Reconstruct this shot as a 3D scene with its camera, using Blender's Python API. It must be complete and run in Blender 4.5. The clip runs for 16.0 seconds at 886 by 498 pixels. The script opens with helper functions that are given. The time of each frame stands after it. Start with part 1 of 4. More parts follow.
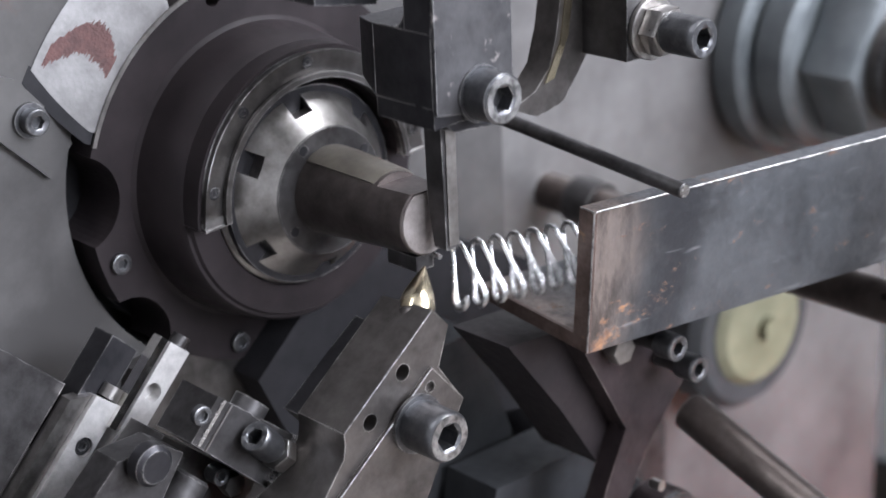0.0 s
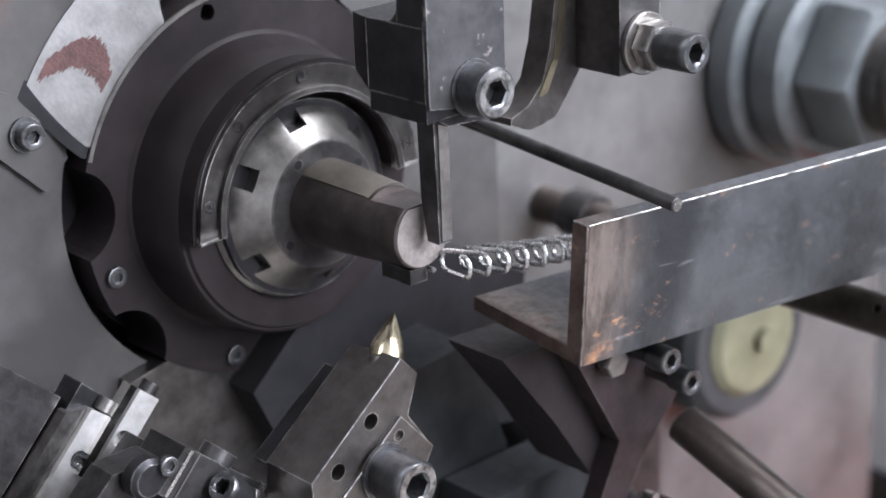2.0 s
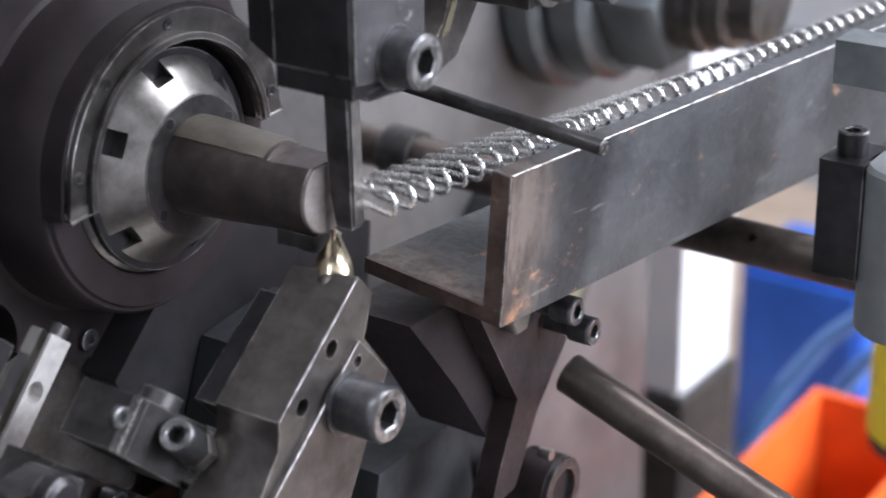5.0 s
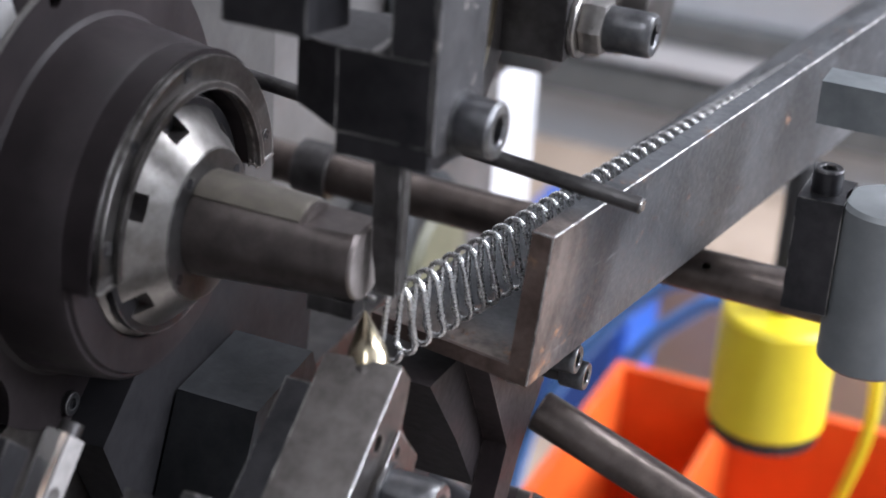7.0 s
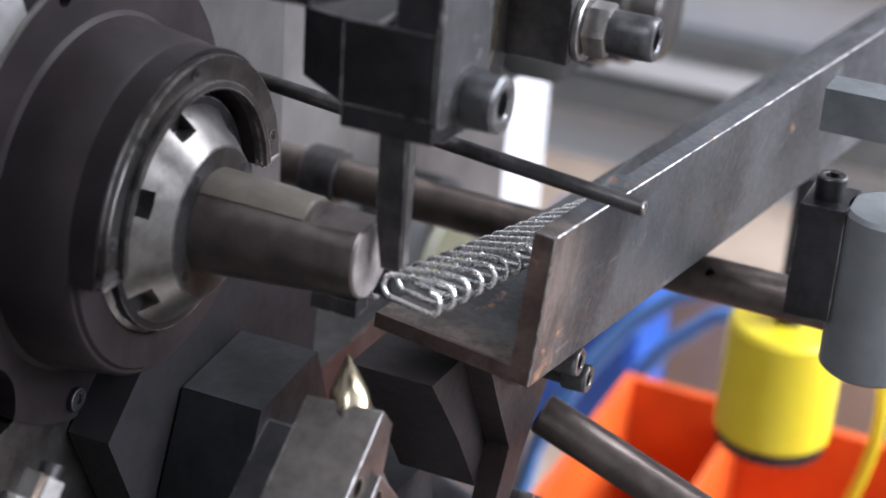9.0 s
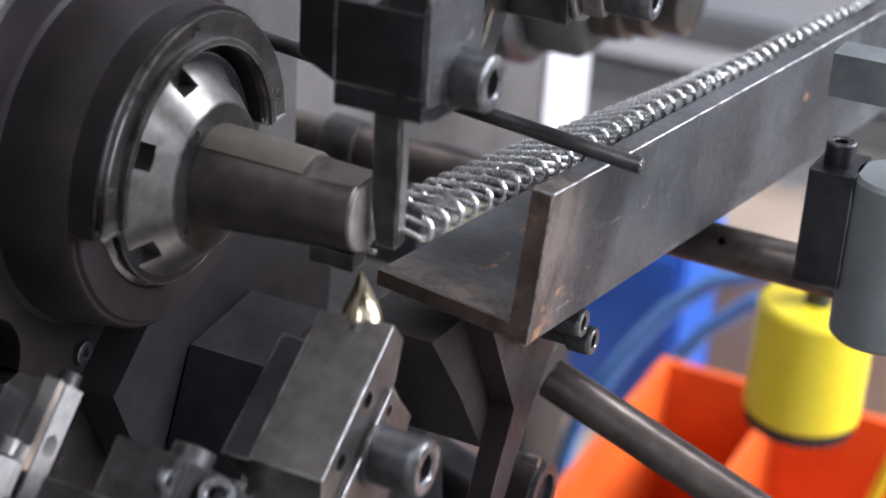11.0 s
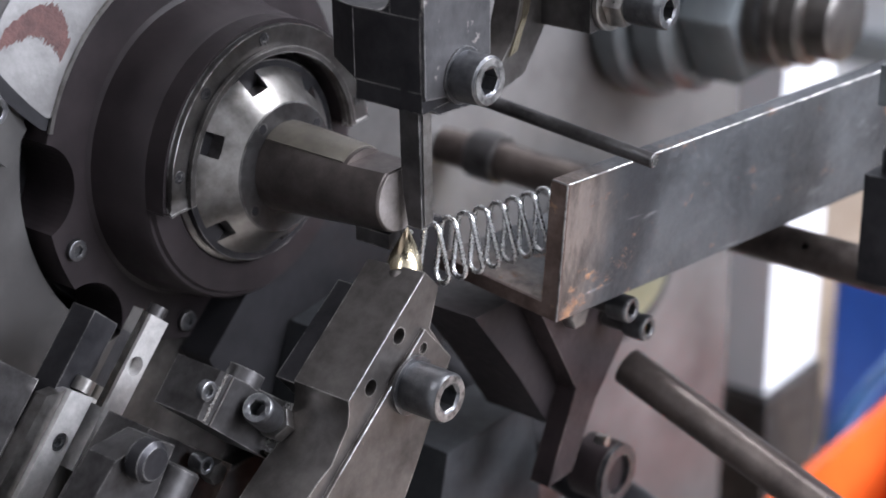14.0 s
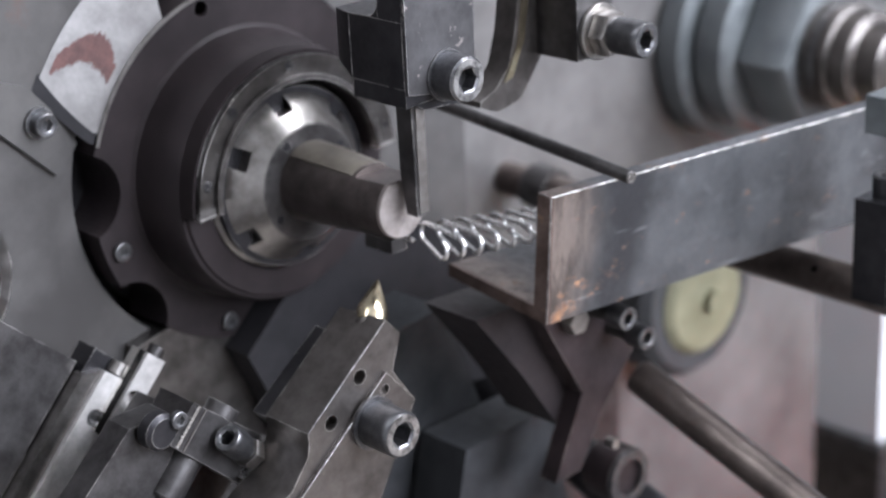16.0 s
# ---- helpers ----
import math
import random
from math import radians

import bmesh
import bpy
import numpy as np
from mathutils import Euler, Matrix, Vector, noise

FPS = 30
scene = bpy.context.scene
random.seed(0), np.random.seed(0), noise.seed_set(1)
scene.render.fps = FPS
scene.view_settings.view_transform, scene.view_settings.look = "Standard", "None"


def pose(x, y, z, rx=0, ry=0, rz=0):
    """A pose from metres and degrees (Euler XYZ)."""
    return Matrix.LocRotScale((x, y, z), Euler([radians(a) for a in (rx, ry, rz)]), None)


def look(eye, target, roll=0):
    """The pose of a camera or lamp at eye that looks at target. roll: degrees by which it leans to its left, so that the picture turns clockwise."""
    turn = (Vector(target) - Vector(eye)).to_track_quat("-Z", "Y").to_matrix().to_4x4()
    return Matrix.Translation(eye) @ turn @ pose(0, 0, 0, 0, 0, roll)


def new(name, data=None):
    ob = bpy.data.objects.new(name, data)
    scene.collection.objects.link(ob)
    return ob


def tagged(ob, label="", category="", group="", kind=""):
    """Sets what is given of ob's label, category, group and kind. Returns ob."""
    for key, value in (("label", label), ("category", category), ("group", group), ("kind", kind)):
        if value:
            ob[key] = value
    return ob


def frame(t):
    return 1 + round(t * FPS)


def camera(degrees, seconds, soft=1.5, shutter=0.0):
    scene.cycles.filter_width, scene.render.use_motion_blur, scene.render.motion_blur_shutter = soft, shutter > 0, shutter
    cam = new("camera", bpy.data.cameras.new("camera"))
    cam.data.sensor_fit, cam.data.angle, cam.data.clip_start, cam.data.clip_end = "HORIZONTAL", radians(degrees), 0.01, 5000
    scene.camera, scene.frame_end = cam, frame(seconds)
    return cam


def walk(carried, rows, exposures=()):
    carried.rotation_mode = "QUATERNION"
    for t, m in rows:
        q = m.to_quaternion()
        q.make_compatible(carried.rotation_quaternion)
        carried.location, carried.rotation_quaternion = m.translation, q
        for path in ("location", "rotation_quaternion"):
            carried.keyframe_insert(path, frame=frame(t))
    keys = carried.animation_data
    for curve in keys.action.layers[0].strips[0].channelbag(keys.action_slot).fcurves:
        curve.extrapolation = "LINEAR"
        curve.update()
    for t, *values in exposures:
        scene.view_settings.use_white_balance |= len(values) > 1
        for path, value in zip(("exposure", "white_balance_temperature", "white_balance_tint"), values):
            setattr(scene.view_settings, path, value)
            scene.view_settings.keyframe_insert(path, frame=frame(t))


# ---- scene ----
cam = camera(27.1, 16.0, 1.6, 0.5)
cam.data.dof.use_dof = True
cam.data.dof.focus_distance = 0.465
cam.data.dof.aperture_fstop = 12.0

PATH = [
    (0, (0.342, -0.293, 0.162), (-1.059, 0.951, -0.536), -2.3),
    (0.5, (0.342, -0.293, 0.161), (-1.06, 0.951, -0.538), -2.3),
    (1, (0.342, -0.292, 0.161), (-1.062, 0.949, -0.537), -2.4),
    (1.5, (0.343, -0.292, 0.161), (-1.062, 0.951, -0.534), -2.3),
    (2, (0.344, -0.293, 0.164), (-1.059, 0.955, -0.526), -2.3),
    (2.5, (0.344, -0.295, 0.164), (-1.057, 0.957, -0.521), -2.1),
    (3, (0.344, -0.293, 0.162), (-1.06, 0.956, -0.522), -2.3),
    (3.5, (0.343, -0.292, 0.162), (-1.063, 0.954, -0.525), -2.4),
    (4, (0.333, -0.293, 0.162), (-1.089, 0.936, -0.522), -3.4),
    (4.5, (0.288, -0.309, 0.162), (-0.933, 1.091, -0.58), -2.2),
    (4.7, (0.274, -0.309, 0.161), (-0.871, 1.141, -0.605), -1.7),
    (7, (0.157, -0.33, 0.184), (-0.521, 1.338, -0.688), 3.8),
    (7.5, (0.157, -0.331, 0.186), (-0.524, 1.337, -0.684), 4.0),
    (8, (0.158, -0.333, 0.186), (-0.524, 1.338, -0.676), 4.1),
    (10.5, (0.174, -0.334, 0.175), (-0.57, 1.316, -0.675), 3.9),
    (11, (0.18, -0.334, 0.175), (-0.583, 1.304, -0.682), 3.6),
    (11.5, (0.186, -0.33, 0.174), (-0.614, 1.287, -0.689), 2.7),
    (12, (0.195, -0.33, 0.175), (-0.647, 1.268, -0.685), 2.2),
    (12.5, (0.203, -0.331, 0.179), (-0.649, 1.26, -0.684), 2.1),
    (13, (0.231, -0.327, 0.176), (-0.708, 1.221, -0.675), 0.9),
    (13.5, (0.265, -0.329, 0.178), (-0.789, 1.154, -0.653), 0.0),
    (14, (0.29, -0.333, 0.181), (-0.865, 1.09, -0.621), -0.9),
    (14.5, (0.321, -0.329, 0.18), (-0.914, 1.039, -0.598), -1.6),
    (15, (0.343, -0.328, 0.178), (-0.959, 0.993, -0.572), -1.9),
    (15.5, (0.359, -0.329, 0.183), (-0.978, 0.964, -0.551), -2.5),
    (16, (0.375, -0.33, 0.181), (-0.987, 0.947, -0.537), -2.8),
]
walk(cam, [(t, look(e, g, r)) for t, e, g, r in PATH],
     exposures=[(0, 0.18), (4.5, 0.18), (7, -0.06), (12.5, 0.0), (14.5, 0.14), (16, 0.2)])

# ---------------------------------------------------------------- light
world = bpy.data.worlds.new("workshop_air")
world.use_nodes = True
scene.world = world
world.node_tree.nodes["Background"].inputs["Color"].default_value = (0.72, 0.8, 1.0, 1)
world.node_tree.nodes["Background"].inputs["Strength"].default_value = 0.42


def area_lamp(name, eye, target, sx, sy, watts, colour):
    d = bpy.data.lights.new(name, "AREA")
    d.shape, d.size, d.size_y, d.energy, d.color = "RECTANGLE", sx, sy, watts, colour
    ob = new(name, d)
    ob.matrix_world = look(eye, target)
    return ob


# Key light from the +x side; its window is assumed and unseen.
area_lamp("assumed_window_light", (2.15, 1.0, 1.1), (0, 0.1, 0), 2.6, 1.3, 225, (0.90, 0.95, 1.08))
# Overhead fill lamps, added and unseen; the second lifts the near side.
area_lamp("added_overhead_fill", (0.55, 0.75, 1.52), (0.2, 0.25, 0), 0.3, 1.5, 36, (0.93, 0.96, 1.05))
area_lamp("added_overhead_fill", (-0.25, -0.9, 1.52), (-0.1, -0.4, 0), 0.3, 1.5, 20, (0.93, 0.96, 1.05))

# ---------------------------------------------------------------- materials
U = 0.0015  # drawing unit of the machine, in metres


def mat(name, base, base2=None, rough=0.4, metal=1.0, scale=120.0, bump=0.15, stain=None, stain_at=0.62,
        stain_scale=45.0, rough_var=0.12, stretch=(1, 1, 1), worn=None):
    m = bpy.data.materials.new(name)
    m.use_nodes = True
    nt = m.node_tree
    n, l = nt.nodes, nt.links
    b = n["Principled BSDF"]
    tc = n.new("ShaderNodeTexCoord")
    mp = n.new("ShaderNodeMapping")
    mp.inputs["Scale"].default_value = stretch
    l.new(tc.outputs["Object"], mp.inputs["Vector"])
    fine = n.new("ShaderNodeTexNoise")
    fine.inputs["Scale"].default_value = scale * 6
    fine.inputs["Detail"].default_value = 4
    coarse = n.new("ShaderNodeTexNoise")
    coarse.inputs["Scale"].default_value = scale
    coarse.inputs["Detail"].default_value = 6
    coarse.inputs["Roughness"].default_value = 0.65
    for q in (fine, coarse):
        l.new(mp.outputs["Vector"], q.inputs["Vector"])
    ramp = n.new("ShaderNodeValToRGB")
    base2 = base2 or tuple(c * 0.6 for c in base)
    ramp.color_ramp.elements[0].position, ramp.color_ramp.elements[1].position = 0.35, 0.68
    ramp.color_ramp.elements[0].color, ramp.color_ramp.elements[1].color = (*base2, 1), (*base, 1)
    l.new(coarse.outputs["Fac"], ramp.inputs["Fac"])
    col = ramp.outputs["Color"]
    metal_socket = None
    if stain:
        sn = n.new("ShaderNodeTexNoise")
        sn.inputs["Scale"].default_value = stain_scale
        sn.inputs["Detail"].default_value = 8
        sn.inputs["Roughness"].default_value = 0.7
        l.new(tc.outputs["Object"], sn.inputs["Vector"])
        sr = n.new("ShaderNodeMapRange")
        sr.inputs["From Min"].default_value, sr.inputs["From Max"].default_value = stain_at, stain_at + 0.08
        l.new(sn.outputs["Fac"], sr.inputs["Value"])
        mx = n.new("ShaderNodeMix")
        mx.data_type = "RGBA"
        l.new(sr.outputs["Result"], mx.inputs["Factor"])
        l.new(col, mx.inputs["A"])
        mx.inputs["B"].default_value = (*stain, 1)
        col = mx.outputs["Result"]
        inv = n.new("ShaderNodeMapRange")
        inv.inputs["To Min"].default_value, inv.inputs["To Max"].default_value = metal, metal * 0.1
        l.new(sr.outputs["Result"], inv.inputs["Value"])
        l.new(inv.outputs["Result"], b.inputs["Metallic"])
    else:
        b.inputs["Metallic"].default_value = metal
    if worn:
        # edges rubbed to bare metal, unevenly, with bright edge highlights painted into the colour
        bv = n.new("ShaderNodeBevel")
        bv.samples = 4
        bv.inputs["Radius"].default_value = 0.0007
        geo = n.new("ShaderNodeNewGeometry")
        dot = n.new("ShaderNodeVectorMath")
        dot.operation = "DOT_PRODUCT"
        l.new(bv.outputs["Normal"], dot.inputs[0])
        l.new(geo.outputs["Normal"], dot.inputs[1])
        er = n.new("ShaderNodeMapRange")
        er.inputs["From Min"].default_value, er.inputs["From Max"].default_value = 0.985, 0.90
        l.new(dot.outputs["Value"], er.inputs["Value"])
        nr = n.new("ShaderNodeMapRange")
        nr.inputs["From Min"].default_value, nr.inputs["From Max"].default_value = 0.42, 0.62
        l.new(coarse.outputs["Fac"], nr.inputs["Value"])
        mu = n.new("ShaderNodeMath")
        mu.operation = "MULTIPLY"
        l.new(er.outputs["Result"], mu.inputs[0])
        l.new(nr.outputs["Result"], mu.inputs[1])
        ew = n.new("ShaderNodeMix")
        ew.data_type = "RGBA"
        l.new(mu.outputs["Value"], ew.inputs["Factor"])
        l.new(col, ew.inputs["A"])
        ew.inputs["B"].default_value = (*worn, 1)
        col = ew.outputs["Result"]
    l.new(col, b.inputs["Base Color"])
    rr = n.new("ShaderNodeMapRange")
    rr.inputs["To Min"].default_value = max(0.05, rough - rough_var)
    rr.inputs["To Max"].default_value = min(1.0, rough + rough_var)
    l.new(fine.outputs["Fac"], rr.inputs["Value"])
    l.new(rr.outputs["Result"], b.inputs["Roughness"])
    if bump:
        bp = n.new("ShaderNodeBump")
        bp.inputs["Strength"].default_value = bump
        bp.inputs["Distance"].default_value = 0.0004
        l.new(fine.outputs["Fac"], bp.inputs["Height"])
        l.new(bp.outputs["Normal"], b.inputs["Normal"])
    return m


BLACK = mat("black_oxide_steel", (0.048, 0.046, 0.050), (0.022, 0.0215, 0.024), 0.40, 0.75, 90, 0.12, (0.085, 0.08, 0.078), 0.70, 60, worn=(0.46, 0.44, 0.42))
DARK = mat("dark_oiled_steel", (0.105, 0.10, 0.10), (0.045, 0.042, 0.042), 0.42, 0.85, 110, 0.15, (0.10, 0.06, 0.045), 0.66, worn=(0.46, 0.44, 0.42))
# JET also serves as painted shade in the nut face's holes.
JET = mat("oily_black_iron_and_hole_shade", (0.024, 0.023, 0.025), (0.014, 0.0136, 0.015), 0.58, 0.0, 60, 0.15, (0.03, 0.028, 0.028), 0.70)
CASTING = mat("dark_blue_grey_casting", (0.036, 0.037, 0.040), (0.017, 0.018, 0.0195), 0.52, 0.0, 60, 0.25)
BODY = mat("burgundy_black_housing", (0.024, 0.0190, 0.0200), (0.013, 0.010, 0.0108), 0.48, 0.0, 60, 0.08)
for m, level in ((JET, 0.10), (CASTING, 0.16), (BODY, 0.17)):
    m.node_tree.nodes["Principled BSDF"].inputs["Specular IOR Level"].default_value = level
STEEL = mat("worn_ground_steel", (0.42, 0.40, 0.38), (0.22, 0.205, 0.195), 0.34, 1.0, 130, 0.15, (0.14, 0.10, 0.08), 0.66, 60)
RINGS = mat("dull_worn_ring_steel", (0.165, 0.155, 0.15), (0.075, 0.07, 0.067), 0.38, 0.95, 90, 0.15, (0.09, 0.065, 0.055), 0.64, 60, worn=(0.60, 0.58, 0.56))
MANDREL = mat("oil_stained_mandrel_steel", (0.15, 0.128, 0.12), (0.075, 0.063, 0.06), 0.38, 0.9, 100, 0.12, (0.22, 0.19, 0.13), 0.66)
BRIGHT = mat("bright_cut_steel", (0.66, 0.65, 0.64), (0.48, 0.47, 0.46), 0.25, 1.0, 180, 0.15)
PALE = mat("pale_scratched_steel_plate", (0.58, 0.56, 0.545), (0.34, 0.325, 0.315), 0.42, 0.45, 140, 0.2, (0.12, 0.05, 0.04), 0.72)
TIP = mat("heat_tinted_carbide", (0.62, 0.55, 0.42), (0.42, 0.35, 0.23), 0.24, 1.0, 60, 0.05, (0.30, 0.20, 0.10), 0.74, 60, 0.06)
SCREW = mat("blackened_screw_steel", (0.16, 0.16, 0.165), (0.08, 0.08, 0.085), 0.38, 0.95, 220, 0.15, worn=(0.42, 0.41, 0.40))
WIRE = mat("drawn_spring_wire", (0.80, 0.80, 0.80), (0.64, 0.64, 0.64), 0.27, 1.0, 300, 0.05)
BAREND = mat("rusty_cut_steel", (0.17, 0.125, 0.11), (0.075, 0.05, 0.042), 0.5, 0.6, 130, 0.4, (0.28, 0.16, 0.09), 0.62, 110)
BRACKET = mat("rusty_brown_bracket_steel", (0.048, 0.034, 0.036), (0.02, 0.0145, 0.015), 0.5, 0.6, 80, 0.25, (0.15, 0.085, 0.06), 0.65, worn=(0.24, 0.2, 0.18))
FACE = mat("stained_machine_face_plate", (0.192, 0.184, 0.180), (0.100, 0.094, 0.092), 0.42, 0.45, 22, 0.12, (0.145, 0.098, 0.088), 0.63, 25)
GREEN = mat("blue_grey_painted_casting", (0.170, 0.182, 0.188), (0.088, 0.098, 0.103), 0.42, 0.3, 40, 0.2, (0.26, 0.28, 0.28), 0.68)
CREAM = mat("yellowed_cream_plastic", (0.21, 0.20, 0.13), (0.12, 0.115, 0.07), 0.5, 0.0, 40, 0.1)
RUBBER = mat("black_rubber", (0.035, 0.036, 0.038), (0.02, 0.02, 0.022), 0.6, 0.0, 60, 0.2)
ORANGE = mat("orange_plastic", (0.80, 0.13, 0.02), (0.62, 0.09, 0.015), 0.4, 0.0, 20, 0.05)
YELLOW = mat("yellow_plastic", (0.82, 0.66, 0.03), (0.70, 0.52, 0.02), 0.4, 0.0, 20, 0.05)
BLUE = mat("blue_plastic", (0.03, 0.13, 0.55), (0.02, 0.09, 0.40), 0.4, 0.0, 20, 0.05)
HOSE = mat("pale_blue_air_hose", (0.12, 0.32, 0.72), (0.08, 0.24, 0.6), 0.35, 0.0, 20, 0.03)
WHITE = mat("white_painted_sheet", (0.74, 0.75, 0.77), (0.64, 0.65, 0.67), 0.5, 0.0, 8, 0.05)
TAN = mat("plain_tan", (0.42, 0.33, 0.26), (0.33, 0.25, 0.19), 0.7, 0.0, 12, 0.1)
PIPE = mat("brown_stained_pipe", (0.17, 0.14, 0.125), (0.075, 0.06, 0.055), 0.36, 0.85, 70, 0.15, (0.30, 0.25, 0.2), 0.68)
GREY = mat("grey_painted_post", (0.20, 0.21, 0.215), (0.14, 0.15, 0.155), 0.45, 0.3, 40, 0.1)
CONCRETE = mat("workshop_concrete", (0.34, 0.31, 0.28), (0.24, 0.215, 0.195), 0.7, 0.0, 3, 0.15, (0.14, 0.12, 0.11), 0.66, 4)
RUST = mat("brown_rust", (0.10, 0.045, 0.04), (0.06, 0.028, 0.026), 0.75, 0.0, 200, 0.5)
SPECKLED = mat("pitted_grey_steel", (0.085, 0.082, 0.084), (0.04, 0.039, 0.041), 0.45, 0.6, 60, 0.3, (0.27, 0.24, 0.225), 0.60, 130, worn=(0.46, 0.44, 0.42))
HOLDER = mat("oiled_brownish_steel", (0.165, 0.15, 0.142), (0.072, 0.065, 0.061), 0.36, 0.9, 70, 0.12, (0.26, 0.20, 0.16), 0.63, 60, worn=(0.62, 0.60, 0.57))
COVER = mat("scratched_aluminium_cover", (0.205, 0.198, 0.194), (0.135, 0.129, 0.127), 0.5, 0.5, 140, 0.2, (0.10, 0.05, 0.04), 0.70)
PLATE = mat("stained_front_plate", (0.105, 0.100, 0.097), (0.052, 0.049, 0.048), 0.46, 0.4, 22, 0.12, (0.082, 0.056, 0.05), 0.62, 25)
POLISHED = mat("polished_strip_steel", (0.85, 0.83, 0.80), (0.75, 0.73, 0.70), 0.18, 1.0, 100, 0.05)
CHIPPED = mat("chipped_steel_end", (0.34, 0.305, 0.29), (0.19, 0.165, 0.155), 0.45, 0.6, 150, 0.5)
PLASTER = mat("workshop_plaster", (0.55, 0.55, 0.55), (0.47, 0.47, 0.47), 0.8, 0.0, 2, 0.1)

GREASE = mat("greasy_mandrel_crown", (0.18, 0.16, 0.13), (0.10, 0.088, 0.075), 0.42, 0.5, 90, 0.2, (0.34, 0.31, 0.22), 0.66, 80)
NICKED = mat("nicked_bright_steel", (0.55, 0.54, 0.53), (0.10, 0.10, 0.10), 0.35, 1.0, 330, 0.4)
GUSSET = mat("dark_brown_gusset_steel", (0.028, 0.021, 0.022), (0.012, 0.009, 0.010), 0.5, 0.5, 60, 0.3, (0.085, 0.05, 0.04), 0.66)


def bar_material():
    """Hot-rolled angle: blue-grey scale, rust that thickens towards the sawn end, dark oil bands, fine scratches."""
    m = bpy.data.materials.new("mill_scale_angle_steel")
    m.use_nodes = True
    n, l = m.node_tree.nodes, m.node_tree.links
    b = n["Principled BSDF"]
    tc = n.new("ShaderNodeTexCoord")
    def noise_tex(scale, detail, stretch=(1, 1, 1), rough=0.6):
        mp = n.new("ShaderNodeMapping")
        mp.inputs["Scale"].default_value = stretch
        l.new(tc.outputs["Object"], mp.inputs["Vector"])
        t = n.new("ShaderNodeTexNoise")
        t.inputs["Scale"].default_value, t.inputs["Detail"].default_value, t.inputs["Roughness"].default_value = scale, detail, rough
        l.new(mp.outputs["Vector"], t.inputs["Vector"])
        return t.outputs["Fac"]
    def rng(v, a, c, d=0.0, e=1.0):
        r = n.new("ShaderNodeMapRange")
        r.interpolation_type = "SMOOTHSTEP"
        for k, q in (("From Min", a), ("From Max", c), ("To Min", d), ("To Max", e)):
            r.inputs[k].default_value = q
        l.new(v, r.inputs["Value"])
        return r.outputs["Result"]
    def mix(f, a, c):
        x = n.new("ShaderNodeMix")
        x.data_type = "RGBA"
        l.new(f, x.inputs["Factor"])
        for sock, q in (("A", a), ("B", c)):
            if isinstance(q, tuple):
                x.inputs[sock].default_value = (*q, 1)
            else:
                l.new(q, x.inputs[sock])
        return x.outputs["Result"]
    def calc(op, a, c):
        x = n.new("ShaderNodeMath")
        x.operation = op
        for k, q in enumerate((a, c)):
            if isinstance(q, float):
                x.inputs[k].default_value = q
            else:
                l.new(q, x.inputs[k])
        return x.outputs["Value"]
    sep = n.new("ShaderNodeSeparateXYZ")
    l.new(tc.outputs["Object"], sep.inputs["Vector"])
    y, z = sep.outputs["Y"], sep.outputs["Z"]
    big = noise_tex(28, 5)
    wob = calc("ADD", y, calc("MULTIPLY", calc("SUBTRACT", noise_tex(60, 4, (1, 1, 0.35)), 0.5), 0.02))
    col = mix(rng(big, 0.35, 0.65), (0.046, 0.047, 0.050), (0.104, 0.108, 0.115))
    near = rng(wob, 0.030, 0.050, 1.0, 0.0)
    col = mix(near, col, mix(rng(noise_tex(90, 6, (1, 1, 0.3), 0.7), 0.38, 0.62), (0.075, 0.06, 0.053), (0.21, 0.17, 0.15)))
    band = calc("MULTIPLY", rng(wob, 0.046, 0.052), rng(wob, 0.058, 0.068, 1.0, 0.0))
    col = mix(calc("MULTIPLY", band, 0.75), col, (0.03, 0.031, 0.035))
    pale = calc("MULTIPLY", rng(noise_tex(40, 6, (1, 0.6, 1.6)), 0.58, 0.68), rng(wob, 0.06, 0.16))
    col = mix(calc("MULTIPLY", pale, 0.5), col, (0.23, 0.235, 0.245))
    low = rng(z, -0.036, -0.018, 1.0, 0.0)
    heavy = calc("MULTIPLY", low, rng(wob, 0.035, 0.085, 1.0, 0.0))
    spots = noise_tex(95, 8, (1, 0.75, 1.2), 0.72)
    rust = rng(calc("ADD", spots, calc("MULTIPLY", heavy, 0.085)), 0.605, 0.69)
    col = mix(rust, col, mix(rng(noise_tex(260, 4), 0.4, 0.62), (0.11, 0.058, 0.038), (0.25, 0.125, 0.062)))
    scratch = rng(noise_tex(160, 3, (1, 0.06, 1.2)), 0.66, 0.72)
    col = mix(calc("MULTIPLY", scratch, 0.35), col, (0.30, 0.30, 0.31))
    l.new(col, b.inputs["Base Color"])
    l.new(rng(rust, 0.0, 1.0, 0.6, 0.05), b.inputs["Metallic"])
    l.new(calc("ADD", rng(noise_tex(500, 3), 0.3, 0.7, 0.34, 0.52), calc("MULTIPLY", rust, 0.25)), b.inputs["Roughness"])
    bp = n.new("ShaderNodeBump")
    bp.inputs["Strength"].default_value, bp.inputs["Distance"].default_value = 0.35, 0.0005
    l.new(calc("ADD", noise_tex(420, 4), calc("MULTIPLY", rust, 0.6)), bp.inputs["Height"])
    l.new(bp.outputs["Normal"], b.inputs["Normal"])
    return m


BAR = bar_material()

